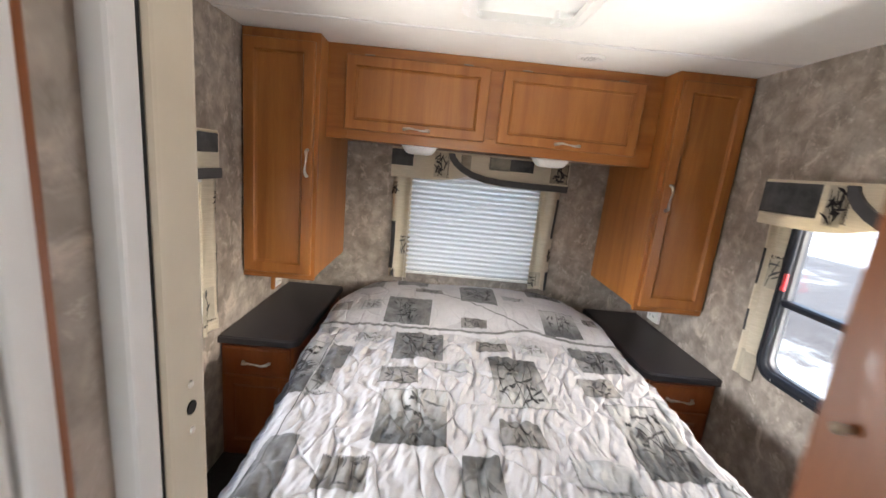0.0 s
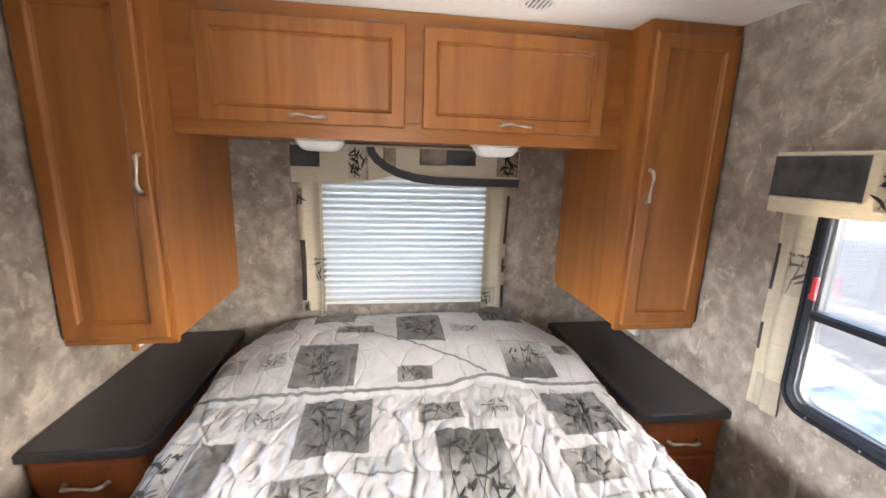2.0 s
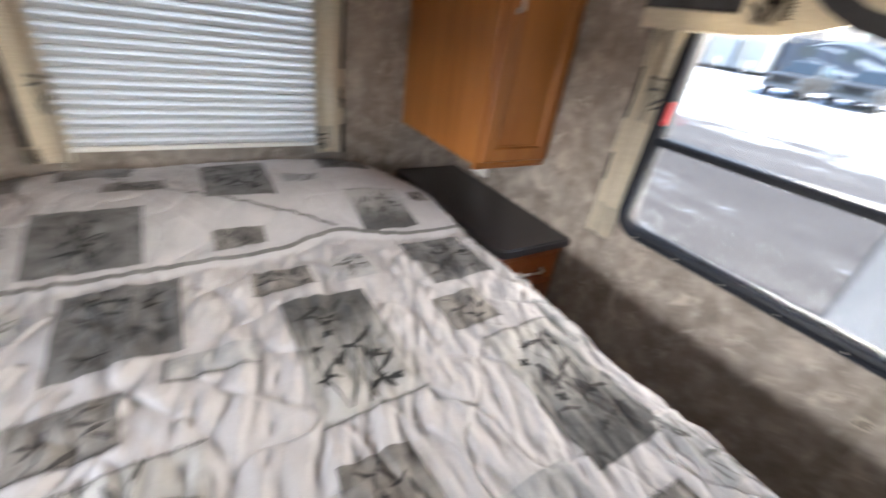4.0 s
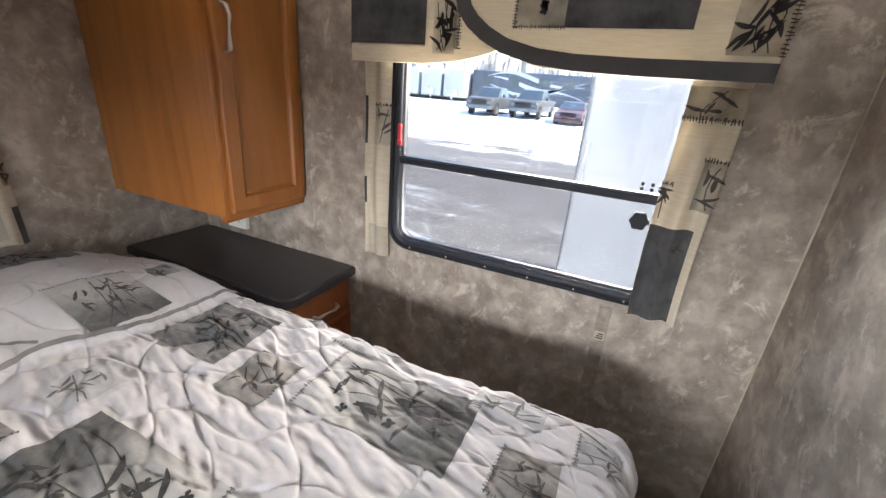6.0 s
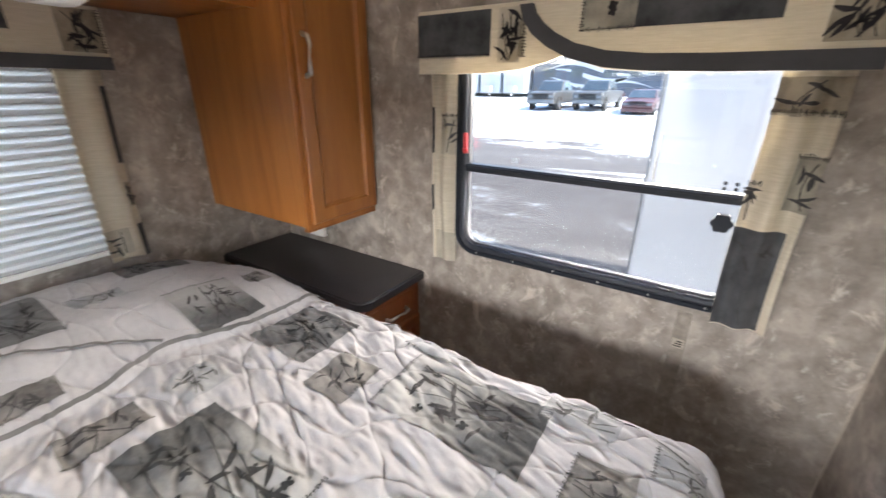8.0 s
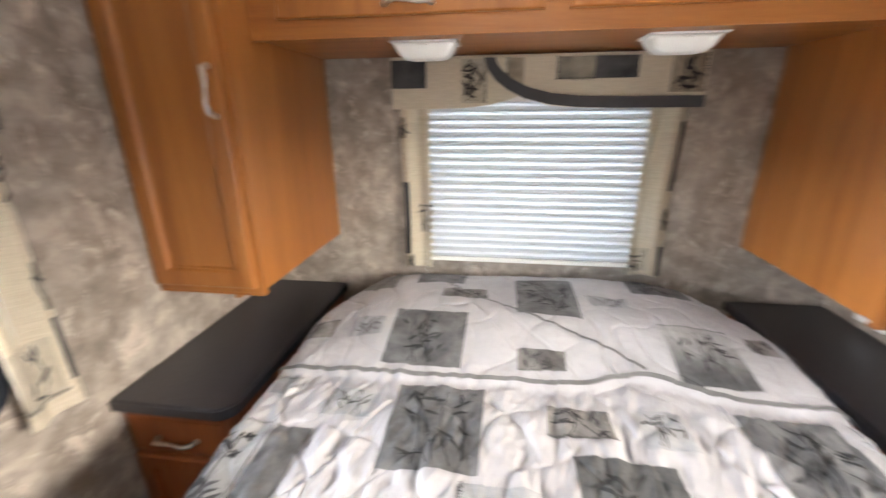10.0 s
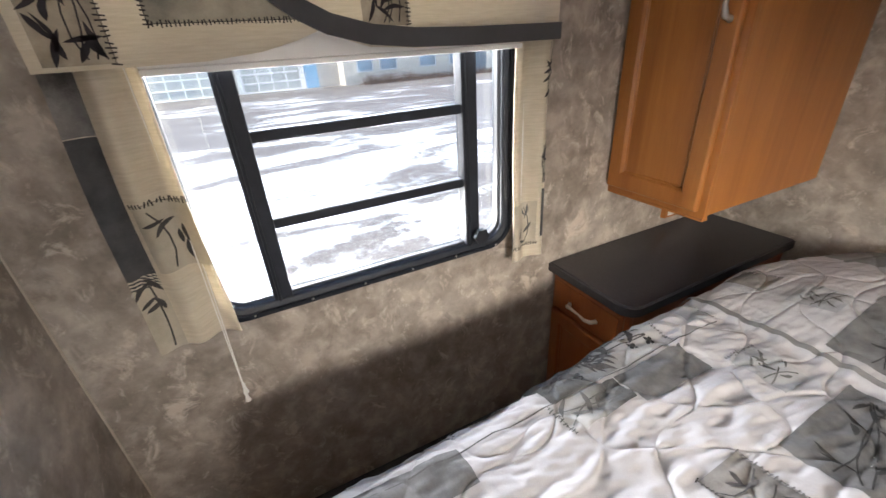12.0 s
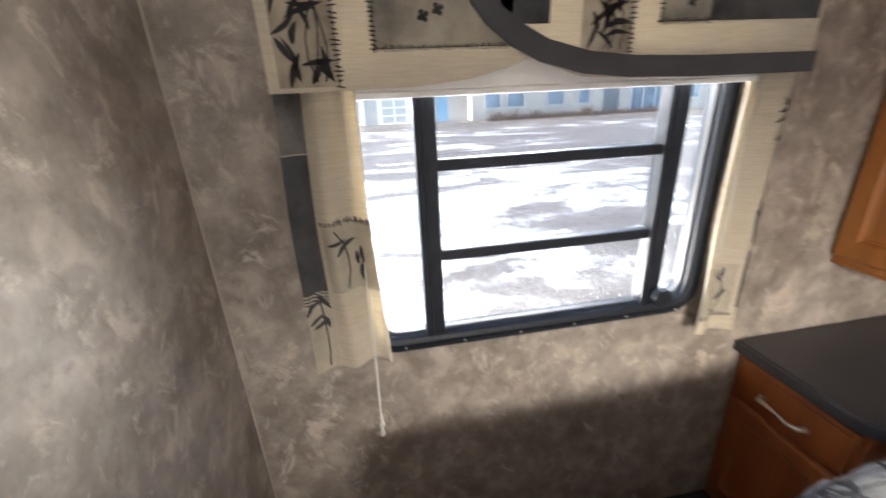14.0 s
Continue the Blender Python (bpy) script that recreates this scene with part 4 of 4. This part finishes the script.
def smooth(a, b, x):
    f = min(1, max(0, (x - a) / (b - a)))
    return f * f * (3 - 2 * f)


def fold(e):
    if e <= 0:
        return e, 0.0, 0.0
    if e < RAD * math.pi / 2:
        return RAD * math.sin(e / RAD), RAD * (1 - math.cos(e / RAD)), e / RAD
    return RAD, RAD + e - RAD * math.pi / 2, math.pi / 2


def tuck_line(a):
    """Where the quilt is tucked before the pillows."""
    return 2.195 + 0.055 * math.exp(-((a - 0.29) / 0.13) ** 2)


def puff(a, b):
    """Height of the quilting: leaf-shaped cells between winding stitched lines, each puckered into soft folds along the bed."""
    bend = 0.66 * noise.noise((a * 4.5, b * 3.5, 1.0)) + 0.17 * math.sin(b * 19 + 2.0 * math.sin(a * 7))
    bend2 = 0.66 * noise.noise((a * 4.5, b * 3.5, 8.0)) + 0.17 * math.sin(a * 23 + b * 9 + 2.0 * math.sin(b * 5))
    f1, f2 = a / 0.145 + b / 0.27 + bend, a / 0.16 - b / 0.24 + bend2
    g1, g2 = abs(f1 - math.floor(f1) - 0.5), abs(f2 - math.floor(f2) - 0.5)
    d = 0.10 * min(0.5 - g1, 0.5 - g2)
    seed = math.floor(f1) * 3.7 + math.floor(f2) * 7.3
    free = 1 - math.exp(-d / 0.003)
    h = 0.0038 * (1 - math.exp(-d / 0.0011)) + 0.0030 * (1 - math.exp(-d / 0.010))
    near = 0.30 + 0.70 * smooth(2.32, 2.05, b)
    warp = 0.8 * noise.noise((a * 5, b * 5, 0.0))
    lean = a * 0.55 + 0.25 * math.sin(seed * 1.7)
    wave = noise.noise(((a - lean * (b - 1.2) * 0.5) * 33 + warp + seed, b * 10.0, 3.0 + seed))
    wave2 = noise.noise((a * 60 - b * 14 + warp, b * 24 + seed, 4.0))
    crease = abs(noise.noise((a * 13 - b * 12, b * 17 + a * 7, 9.0)))
    h += near * free * (0.0125 * wave + 0.0046 * wave2) + 0.0022 * (0.4 - crease ** 0.7)
    h += 0.0008 * noise.noise((a * 70, b * 60, 7.0)) + 0.012 * noise.noise((a * 3, b * 3, 5.0))
    return h


def quilt(a, b, lift=0.0):
    w = 0.795 - 0.13 * smooth(2.45, 2.9, b) - 0.062 * smooth(2.15, 1.2, b) * (1 if a < 0 else 0.1)
    sx = 1 if a >= 0 else -1
    ox, dx, tx = fold(abs(a) - (w - RAD))
    oy, dy, ty = fold(FOOT + RAD - b)
    ohd, dhd, thd = fold(b - (HEAD - 0.05))
    lo = math.hypot(max(ox, 0), max(oy, 0))
    if ox > 0 and oy > 0 and lo > RAD:
        ox, oy = ox * RAD / lo, oy * RAD / lo
    x = sx * (w - RAD + ox)
    y = FOOT + RAD - oy if b < (FOOT + HEAD) / 2 else HEAD - 0.05 + ohd
    z = TOP - max(dx, dy) - 0.35 * min(dx, dy) - dhd
    bolster = smooth(2.12, 2.5, b) * (1 - 0.7 * smooth(0.45, 0.8, abs(a)))
    z += 0.068 * bolster * (1 - 0.25 * smooth(2.7, 2.88, b))
    z += 0.014 * math.exp(-(x / 0.5) ** 2)
    t = tuck_line(a)
    z += 0.005 * smooth(-0.02, 0.012, b - t) - 0.007 * math.exp(-((b - t + 0.02) / 0.03) ** 2)
    n = Vector((sx * math.sin(tx), -math.sin(ty) + math.sin(thd), max(0.0, math.cos(max(tx, ty, thd)))))
    n = n.normalized() if n.length > 1e-4 else Vector((0, 0, 1))
    hang = 1 if max(tx, ty) < 1.5 else 0.7
    return Vector((x, y, z)) + n * (puff(a, b) * hang + lift)


def build_quilt():
    qt = thing("quilt", pose(0, 0, 0), "white patchwork quilt with slate and leaf printed patches", "quilt")
    amax, b0, b1 = 0.71 + 0.134 + 0.22, FOOT + RAD - 0.134 - 0.20, HEAD + 0.02
    na, nb = 860, 880
    verts, faces = [], []
    for j in range(nb + 1):
        for i in range(na + 1):
            verts.append(quilt(-amax + 2 * amax * i / na, b0 + (b1 - b0) * j / nb))
    for j in range(nb):
        for i in range(na):
            k = j * (na + 1) + i
            faces.append((k, k + 1, k + na + 2, k + na + 1))
    me = bpy.data.meshes.new("cloth")
    me.from_pydata(verts, [], faces)
    me.materials.append(QUILT)
    for p in me.polygons:
        p.use_smooth = True
    ob = new("cloth", me)
    ob.parent = qt
    rng = random.Random(21)
    # near edge first: corners run round from the head side
    D, G, P, M, A, B = PATCH_DARK, PATCH_GREEN, PATCH_PALE, PATCH_MIX, FADE_HEAD, FADE_FOOT
    rows = [
        (D, -0.38, 2.155, -0.15, 1.865, "L"), (A, 0.05, 1.945, 0.27, 1.575, "Lbf"), (D, 0.475, 2.15, 0.70, 1.90, "L"),
        (D, -0.465, 2.46, -0.22, 2.225, "L"), (D, -0.055, 2.76, 0.16, 2.46, "L"), (D, -0.45, 2.87, -0.25, 2.70, ""),
        (D, 0.385, 2.87, 0.60, 2.70, "L"), (B, 0.39, 2.46, 0.59, 2.225, "Lt"), (D, -0.655, 1.97, -0.565, 1.75, ""),
        (B, -0.80, 1.97, -0.665, 1.565, "Ltf"), (A, -0.655, 1.745, -0.58, 1.56, "lb"), (M, -0.40, 1.79, -0.25, 1.68, "ltb"),
        (M, 0.01, 2.105, 0.16, 2.01, "lb"), (B, -0.37, 1.625, -0.14, 1.33, "ltsf"), (M, 0.04, 1.49, 0.18, 1.36, "lb"),
        (M, 0.43, 1.84, 0.58, 1.71, "lb"), (B, 0.475, 1.655, 0.69, 1.275, "Ltf"),
        (M, -0.06, 2.31, 0.08, 2.235, "lb"), (P, -0.19, 1.845, -0.02, 1.775, "sb"), (M, 0.48, 1.20, 0.60, 1.08, "lst"),
        (P, 0.62, 1.06, 0.70, 0.97, "lt"), (D, -0.68, 1.34, -0.585, 1.10, ""), (M, -0.79, 1.50, -0.735, 1.40, "l"),
        (P, -0.60, 2.42, -0.50, 2.33, "l"), (P, 0.20, 2.62, 0.34, 2.55, "lt"),
        (P, -0.56, 2.12, -0.44, 2.02, "ls"), (M, 0.64, 2.46, 0.72, 2.38, "l"), (P, 0.22, 2.12, 0.34, 1.99, "l"),
        (M, -0.76, 2.42, -0.66, 2.33, "t"), (A, -0.10, 1.30, 0.02, 1.05, "l"), (P, 0.24, 1.33, 0.42, 1.20, "sb"),
        (M, -0.50, 1.26, -0.36, 1.14, "lt"), (P, -0.74, 2.15, -0.68, 2.08, "t"), (G, -0.66, 2.86, -0.53, 2.66, ""), (M, -0.33, 2.66, -0.16, 2.57, "l"),
        (P, 0.70, 1.72, 0.755, 1.55, "s"), (D, 0.24, 1.12, 0.42, 0.99, "l"), (P, 0.66, 1.30, 0.74, 1.14, "l"), (P, -0.93, 1.36, -0.72, 1.12, "ltf"),
    ]
    for mat, x0, y0, x1, y1, deco in rows:
        j = lambda: rng.uniform(-0.006, 0.006)
        quad = [(x0 + j(), y0 + j()), (x1 + j(), y0 + j()), (x1 + j(), y1 + j()), (x0 + j(), y1 + j())]
        pc = part("patch", on_surface(quilt, quad, 0.0026, 0.004), mat, qt, smooth=True)
        big = max(x1 - x0, y0 - y1)
        if "L" in deco:
            part("leaf_print", leaf_print(quilt, quad, rng, 18, big * 0.17, 0.0042), INK_FAINT if mat in (D, A) else INK_MID, pc)
        if "l" in deco:
            part("leaf_print", leaf_print(quilt, quad, rng, 8, big * 0.29, 0.0042), INK_MID if mat is M else INK_SOFT, pc)
        for key, e in (("t", (0, 1)), ("b", (3, 2)), ("s", (0, 3)), ("r", (1, 2))):
            if key in deco:
                part("stitches", stitch_print(quilt, quad[e[0]], quad[e[1]], rng, 0.012, 0.0075, 0.0042), INK_MID if mat is M and rng.random() < 0.5 else INK_SOFT, pc)
        if "f" in deco:
            for _ in range(5):
                fb = bmesh.new()
                c = Vector((rng.uniform(x0 + 0.03, x1 - 0.03), rng.uniform(y1 + 0.03, y0 - 0.03)))
                for a in range(4):
                    dd = Vector((math.cos(a * 1.57 + 0.5), math.sin(a * 1.57 + 0.5))) * 0.010
                    strip_on(quilt, [c, c + dd, c + dd * 1.4], lambda f: 0.002 + 0.009 * math.sin(math.pi * f), 0.0042, 0.005, fb)
                part("flower_print", fb, INK_FAINT, pc)
    part("binding", strip_on(quilt, [(a / 50, tuck_line(a / 50)) for a in range(-40, 43)], 0.012, 0.0085, 0.006), BINDING, qt, "grey cloth binding along the tuck", True)
    part("binding", strip_on(quilt, [(-0.50, 2.85), (-0.36, 2.74), (-0.20, 2.58), (-0.05, 2.47), (0.11, 2.385), (0.22, 2.33), (0.30, 2.262)], 0.009, 0.0085, 0.006), BINDING, qt, "", True)
    part("binding", strip_on(quilt, [(-0.545, 2.82), (-0.60, 2.62)], 0.012, 0.0085, 0.006), BINDING, qt, "", True)
    part("seam", strip_on(quilt, [(0.735, 2.15), (0.745, 1.8), (0.745, 1.4), (0.725, 1.08), (0.69, 0.99)], 0.004, 0.003), INK_SOFT, qt, "dark seam near the edge", True)
    part("seam", strip_on(quilt, [(-0.665, 2.15), (-0.662, 1.8), (-0.66, 1.4), (-0.66, 1.0)], 0.003, 0.003), INK_SOFT, qt, "", True)


build_quilt()


# ---- outdoors ----
def slope(x, y):
    return -1.0 + max(0.0, min(x, 30) - 9) * 0.052 + max(0.0, min(x, 45) - 30) * 0.03


bm = bmesh.new()
xs = [-900, -300, -120, -60, -40, -25, -12, 0, 5, 9, 14, 20, 30, 36, 45, 60, 120, 300, 900]
ys = [-900, -300, -100, -40, -15, 0, 8, 16, 30, 60, 150, 400, 900]
gv = [[bm.verts.new((x, y, slope(x, y))) for y in ys] for x in xs]
for i in range(len(xs) - 1):
    for k in range(len(ys) - 1):
        bm.faces.new((gv[i][k], gv[i + 1][k], gv[i + 1][k + 1], gv[i][k + 1]))
solid("ground", bm, SNOW, "trodden snow over grey asphalt of a parking yard", "ground")

# the trailer's own body under the room, standing on the ground
solid("trailer_body", boxes(((-W - T, -1.96, -0.45), (W + T, BACK + T, -0.065)), ((-0.5, -1.5, -1.0), (0.5, -0.5, -0.45)), ((-0.4, 2.2, -1.0), (0.4, 2.6, -0.45))), PANEL_WHITE, "white underbody of the trailer", "trailer")

near = thing("white_trailer", pose(3.5, 1.5, 0), "white box trailer parked close beside the window", "trailer")
part("body", box((0.0, -7.0, -0.45), (2.4, 0.0, 2.5), 0.03), PANEL_WHITE, near)
part("corner_trim", box((-0.004, -0.012, -0.46), (0.02, 0.005, 2.5), 0.002), RUBBER, near)
part("grab_handle", tube([(-0.002, -0.06, 0.72), (-0.05, -0.06, 0.75), (-0.06, -0.06, 0.9), (-0.05, -0.06, 1.05), (-0.002, -0.06, 1.08)], 0.008), METAL, near)
for yy in (-2.0, -4.0):
    part("seam", box((-0.003, yy, -0.44), (0.001, yy + 0.03, 2.45)), WHITE_TRIM, near)
for yy in (-3.2, -4.1):
    w = part("wheel", lathe([(0.33, -0.1), (0.35, -0.06), (0.35, 0.06), (0.33, 0.1)], 24, "x", (0.16, yy, -0.66)), TYRE, near)
    part("rim", lathe([(0.2, -0.11), (0.2, -0.02)], 20, "x", (0.15, yy, -0.66)), METAL, w)
part("jack", box((0.8, -0.5, -1.0), (0.9, -0.4, -0.45)), METAL, near)


def tapered(side, w0, w1, z0, z1, bevel):
    """A side outline swept across, drawing in from half width w0 at z0 to w1 at z1, with rounded edges."""
    bm = prism(side, -1, 1)
    for v in bm.verts:
        f = min(1, max(0, (v.co.z - z0) / (z1 - z0)))
        v.co.y *= w0 + (w1 - w0) * f
    bmesh.ops.bevel(bm, geom=bm.edges[:], offset=bevel, segments=3, affect="EDGES", profile=0.6)
    return bm


def vehicle(m, label, body_mat, pickup):
    v = thing("pickup_truck" if pickup else "car", m, label, "truck" if pickup else "car", "parked vehicles")
    w = 0.98 if pickup else 0.88
    if pickup:
        low = [(-2.8, 0.5), (2.62, 0.42), (2.78, 0.62), (2.74, 1.02), (2.6, 1.15), (1.3, 1.24), (-0.95, 1.27), (-2.8, 1.24)]
        cab = [(1.38, 1.2), (0.62, 1.86), (0.3, 1.92), (-0.6, 1.90), (-0.95, 1.2)]
        shield = [(1.30, 1.27), (1.27, 1.25), (0.62, 1.82), (0.65, 1.84)]
        glassy = [(1.02, 1.30), (0.56, 1.76), (-0.55, 1.78), (-0.75, 1.30)]
        zc, zt, fr, r, axles = 1.2, 1.92, 2.76, 0.40, (-1.75, 1.75)
    else:
        low = [(-2.2, 0.35), (2.1, 0.30), (2.22, 0.45), (2.16, 0.74), (1.0, 0.94), (-1.6, 0.97), (-2.2, 0.93)]
        cab = [(1.1, 0.9), (0.35, 1.38), (0.0, 1.44), (-0.95, 1.42), (-1.75, 0.92)]
        shield = [(1.03, 0.96), (1.0, 0.94), (0.34, 1.36), (0.37, 1.38)]
        glassy = [(0.78, 0.99), (0.28, 1.33), (-0.9, 1.34), (-1.35, 0.99)]
        zc, zt, fr, r, axles = 0.92, 1.44, 2.19, 0.32, (-1.35, 1.4)
    part("body", tapered(low, w, w * 0.96, 0.5, zc, 0.07), body_mat, v, smooth=True)
    part("cabin", tapered(cab, w * 0.95, w * 0.76, zc, zt, 0.05), body_mat, v, smooth=True)
    for sgn in (-1, 1):
        bm = prism(glassy, -0.012, 0.012)
        for q in bm.verts:
            q.co.y += sgn * w * (0.955 - 0.19 * (q.co.z - zc) / (zt - zc))
        part("side_window", bm, DARK_GLASS, v)
        part("mirror", box((0.98, sgn * (w + 0.16) - 0.09, zc + 0.06), (1.08, sgn * (w + 0.16) + 0.09, zc + 0.28), 0.03), body_mat, v)
        part("headlight", box((fr - 0.12, sgn * w * 0.74 - 0.15, zc - 0.40), (fr + 0.012, sgn * w * 0.74 + 0.15, zc - 0.24), 0.03), RUBBER, v)
    part("windscreen", tapered(shield, w * 0.86, w * 0.70, zc, zt, 0.004), DARK_GLASS, v)
    part("grille", boxes(*[((fr - 0.03, -w * 0.55, zc - 0.46 + k * 0.085), (fr + 0.014, w * 0.55, zc - 0.40 + k * 0.085)) for k in range(4)], bevel=0.008), SHADOWGAP, v)
    part("bumper", box((fr - 0.10, -w * 0.97, zc - 0.74), (fr + 0.07, w * 0.97, zc - 0.54), 0.05), RUBBER if pickup else body_mat, v)
    for xx in axles:
        for sgn in (-1, 1):
            part("wheel_arch", lathe([(r * 1.18, -0.02), (r * 1.18, 0.006)], 24, "y", (xx, sgn * w, r * 1.05)), SHADOWGAP, v)
            wh = part("wheel", lathe([(r * 0.9, -0.12), (r, -0.08), (r, 0.08), (r * 0.9, 0.12)], 24, "y", (xx, sgn * (w - 0.07), r)), TYRE, v)
            part("rim", lathe([(r * 0.62, -0.13), (r * 0.55, 0.13)], 16, "y", (xx, sgn * (w - 0.07), r)), RUBBER, wh)
    return v


def ground_at(x, y):
    return slope(x, y)


for x, y, rz, lab, mat, pk in ((30.2, 11.3, 178, "grey pickup truck parked nose out on snow", SILVER_CAR, True), (30.8, 8.4, 178, "grey pickup truck with a dark grille on snow", SILVER_CAR, True), (29.2, 5.3, 180, "dark red saloon car parked on snow", RED_CAR, False)):
    vehicle(pose(x, y, ground_at(x - 2, y), 0, 0, rz), lab, mat, pk)
coach = thing("motor_coach", pose(45, 12.3, ground_at(45, 0)), "dark blue motor coach with pale swoosh graphics", "motorhome")
part("body", box((-1.3, -6.2, 0.12), (1.3, 6.2, 3.2), 0.15, seg=3), NAVY, coach)
for zz, a0 in ((0.95, 0.0), (1.55, 1.2), (2.1, 2.4), (2.6, 3.3)):
    face = lambda a, b, lift=0.0: Vector((-1.305 - lift, a, b))
    part("swoosh", strip_on(face, [(-5.5 + k * 0.5, zz + 0.55 * math.sin(k * 0.3 + a0)) for k in range(22)], lambda f: 0.05 + 0.35 * math.sin(math.pi * f) ** 2, 0.004, 0.3), PANEL_WHITE, coach)
for yy in (-4.6, -2.2, 1.0, 3.8):
    part("window", box((-1.33, yy, 1.9), (-1.29, yy + 1.2, 2.7), 0.01), DARK_GLASS, coach)
for yy in (-4.4, 3.6):
    part("wheel", lathe([(0.45, -0.15), (0.5, -0.1), (0.5, 0.1), (0.45, 0.15)], 20, "x", (-1.15, yy, 0.5)), TYRE, coach)
proto = None
for k in range(7):
    y = 20.0 + k * 2.75
    if proto is None:
        proto = thing("camper_trailer", pose(43.5, y, ground_at(43.5, y)), "white camper trailer in a row on snow", "trailer", "parked camper trailers")
        part("body", box((-1.2, -1.2, 0.35), (5.0, 1.2, 3.1), 0.12, seg=3), PANEL_WHITE, proto)
        part("window", box((-1.23, 0.35, 0.9), (-1.19, 1.0, 2.5), 0.01), DOOR_GREY, proto)
        part("tank_cover", box((-1.9, -0.4, 0.5), (-1.2, 0.4, 1.1), 0.08), DOOR_GREY, proto)
        part("axle", box((1.0, -1.1, 0.0), (2.0, 1.1, 0.5), 0.05), RUBBER, proto)
    else:
        copy_thing(proto, pose(43.5, y, ground_at(43.5, y)))

# service building across the yard
bld = thing("service_building", pose(-34, 0, -1.0), "long beige steel-sided service building with overhead doors", "building")
part("wall", box((-12, -30, 0), (0, 9.2, 6.0)), SIDING, bld)
part("roof", box((-12.4, -30.4, 6.0), (0.5, 9.3, 6.4), 0.05), TEAL, bld)
part("office_wall", box((-12, 9.21, 0), (1.6, 34, 3.1)), SIDING, bld, "pale beige office front")
part("office_roof", box((-12.4, 9.21, 3.1), (2.5, 34.4, 3.5), 0.05), TEAL, bld)
rib = bmesh.new()
for k in range(60):
    y = -8 + k * 0.3
    if y < 9.1 and not (-3.6 < y < 0.5 or 2.0 < y < 6.5 or 6.55 < y < 7.8):
        box((0.0, y, 0.0), (0.03, y + 0.06, 6.0), 0, rib)
for k in range(60):
    y = 9.3 + k * 0.3
    box((1.6, y, 0.0), (1.63, y + 0.06, 0.75), 0, rib)
tagged(part("ribs", rib, SIDING, bld), kind="stuff")
for y0 in (-3.4, 2.25, -9.0):
    gd = part("overhead_door", box((0.0, y0, 0.0), (0.04, y0 + 4.1, 3.6)), DOOR_GREY, bld, "white sectional overhead door")
    for r in range(6):
        part("rail", box((0.04, y0, r * 0.6 - 0.03 + 0.03), (0.07, y0 + 4.1, r * 0.6 + 0.10)), DOOR_WHITE, gd)
    for c in range(5):
        part("stile", box((0.042, y0 + c * 1.0, 0.0), (0.066, y0 + c * 1.0 + 0.10, 3.6)), DOOR_WHITE, gd)
    for c in (-0.28, 4.1):
        part("door_trim", box((0.0, y0 + c, 0.0), (0.08, y0 + c + 0.28, 3.9)), DOOR_WHITE, gd)
dd = part("entry_door", box((0.0, 6.6, 0.0), (0.06, 7.6, 2.15)), TEAL, bld, "teal steel entry door")
part("door_handle", box((0.06, 6.67, 0.95), (0.12, 6.75, 1.05)), METAL, dd)
for y0, wide in ((10.3, 1.1), (12.1, 1.25), (15.4, 1.3), (18.1, 0.8), (27.5, 1.4)):
    w = part("office_window", box((1.6, y0 - 0.08, 0.85), (1.66, y0 + wide + 0.08, 2.6)), PANEL_WHITE, bld)
    part("pane", box((1.66, y0, 0.95), (1.68, y0 + wide, 2.5)), FAR_PANE, w)
part("porch_shade", box((1.6, 20.2, 0.0), (1.63, 21.6, 2.5)), RUBBER, bld, "flat dark panel painted as the shaded entrance recess")
w = part("glass_door", box((1.6, 22.6, 0.0), (1.68, 26.0, 2.5)), PANEL_WHITE, bld)
for y0 in (22.75, 23.85, 24.95):
    part("pane", box((1.68, y0, 0.15), (1.70, y0 + 0.92, 2.4)), FAR_PANE, w)
rng = random.Random(4)
for y in (10.8, 12.3, 14.0, 18.2):
    sh = thing("shrub", pose(-31.3, y, -1.0), "bare brown shrub at the building's foot", "shrub", "bare shrubs")
    bm = bmesh.new()
    for _ in range(60):
        a, r = rng.uniform(0, math.tau), rng.uniform(0.1, 0.9)
        top = Vector((math.cos(a) * r * 0.6, math.sin(a) * r, rng.uniform(0.3, 0.8)))
        mid = top * 0.5 + Vector((rng.uniform(-0.1, 0.1), rng.uniform(-0.1, 0.1), 0.1))
        tube([(0, 0, 0), mid, top], [0.02, 0.014, 0.006], 4, bm)
    part("twigs", bm, TWIG, sh)

# dry grass along the building's foot
bm = bmesh.new()
for _ in range(1500):
    x, y = -32.3 + rng.uniform(0, 1.1), rng.uniform(10.3, 27.0)
    h, d = rng.uniform(0.15, 0.55), Vector((rng.uniform(-0.15, 0.15), rng.uniform(-0.2, 0.2), 0))
    base = Vector((x, y, -1.0))
    vs = [bm.verts.new(base + o) for o in (Vector((0, -0.03, 0)), Vector((0, 0.03, 0)), d + Vector((0.01, 0, h)))]
    bm.faces.new(vs)
solid("dry_grass", bm, TWIG, "dry brown grass along the building's foot", "grass", "stuff")

# woods beyond the yard
bm = bmesh.new()
for k in range(700):
    y = rng.uniform(-60, 160)
    x = 75 + rng.uniform(0, 25)
    h = rng.uniform(5, 11)
    tube([(x, y, 0), (x + rng.uniform(-0.4, 0.4), y + rng.uniform(-0.4, 0.4), h * 0.5), (x + rng.uniform(-0.6, 0.6), y + rng.uniform(-0.6, 0.6), h)], [0.5, 0.9 * rng.uniform(0.6, 1.4), 0.08], 5, bm)
solid("far_woods", bm, LEAF_FAR, "grey leafless wood line beyond the yard", "woods", "stuff")
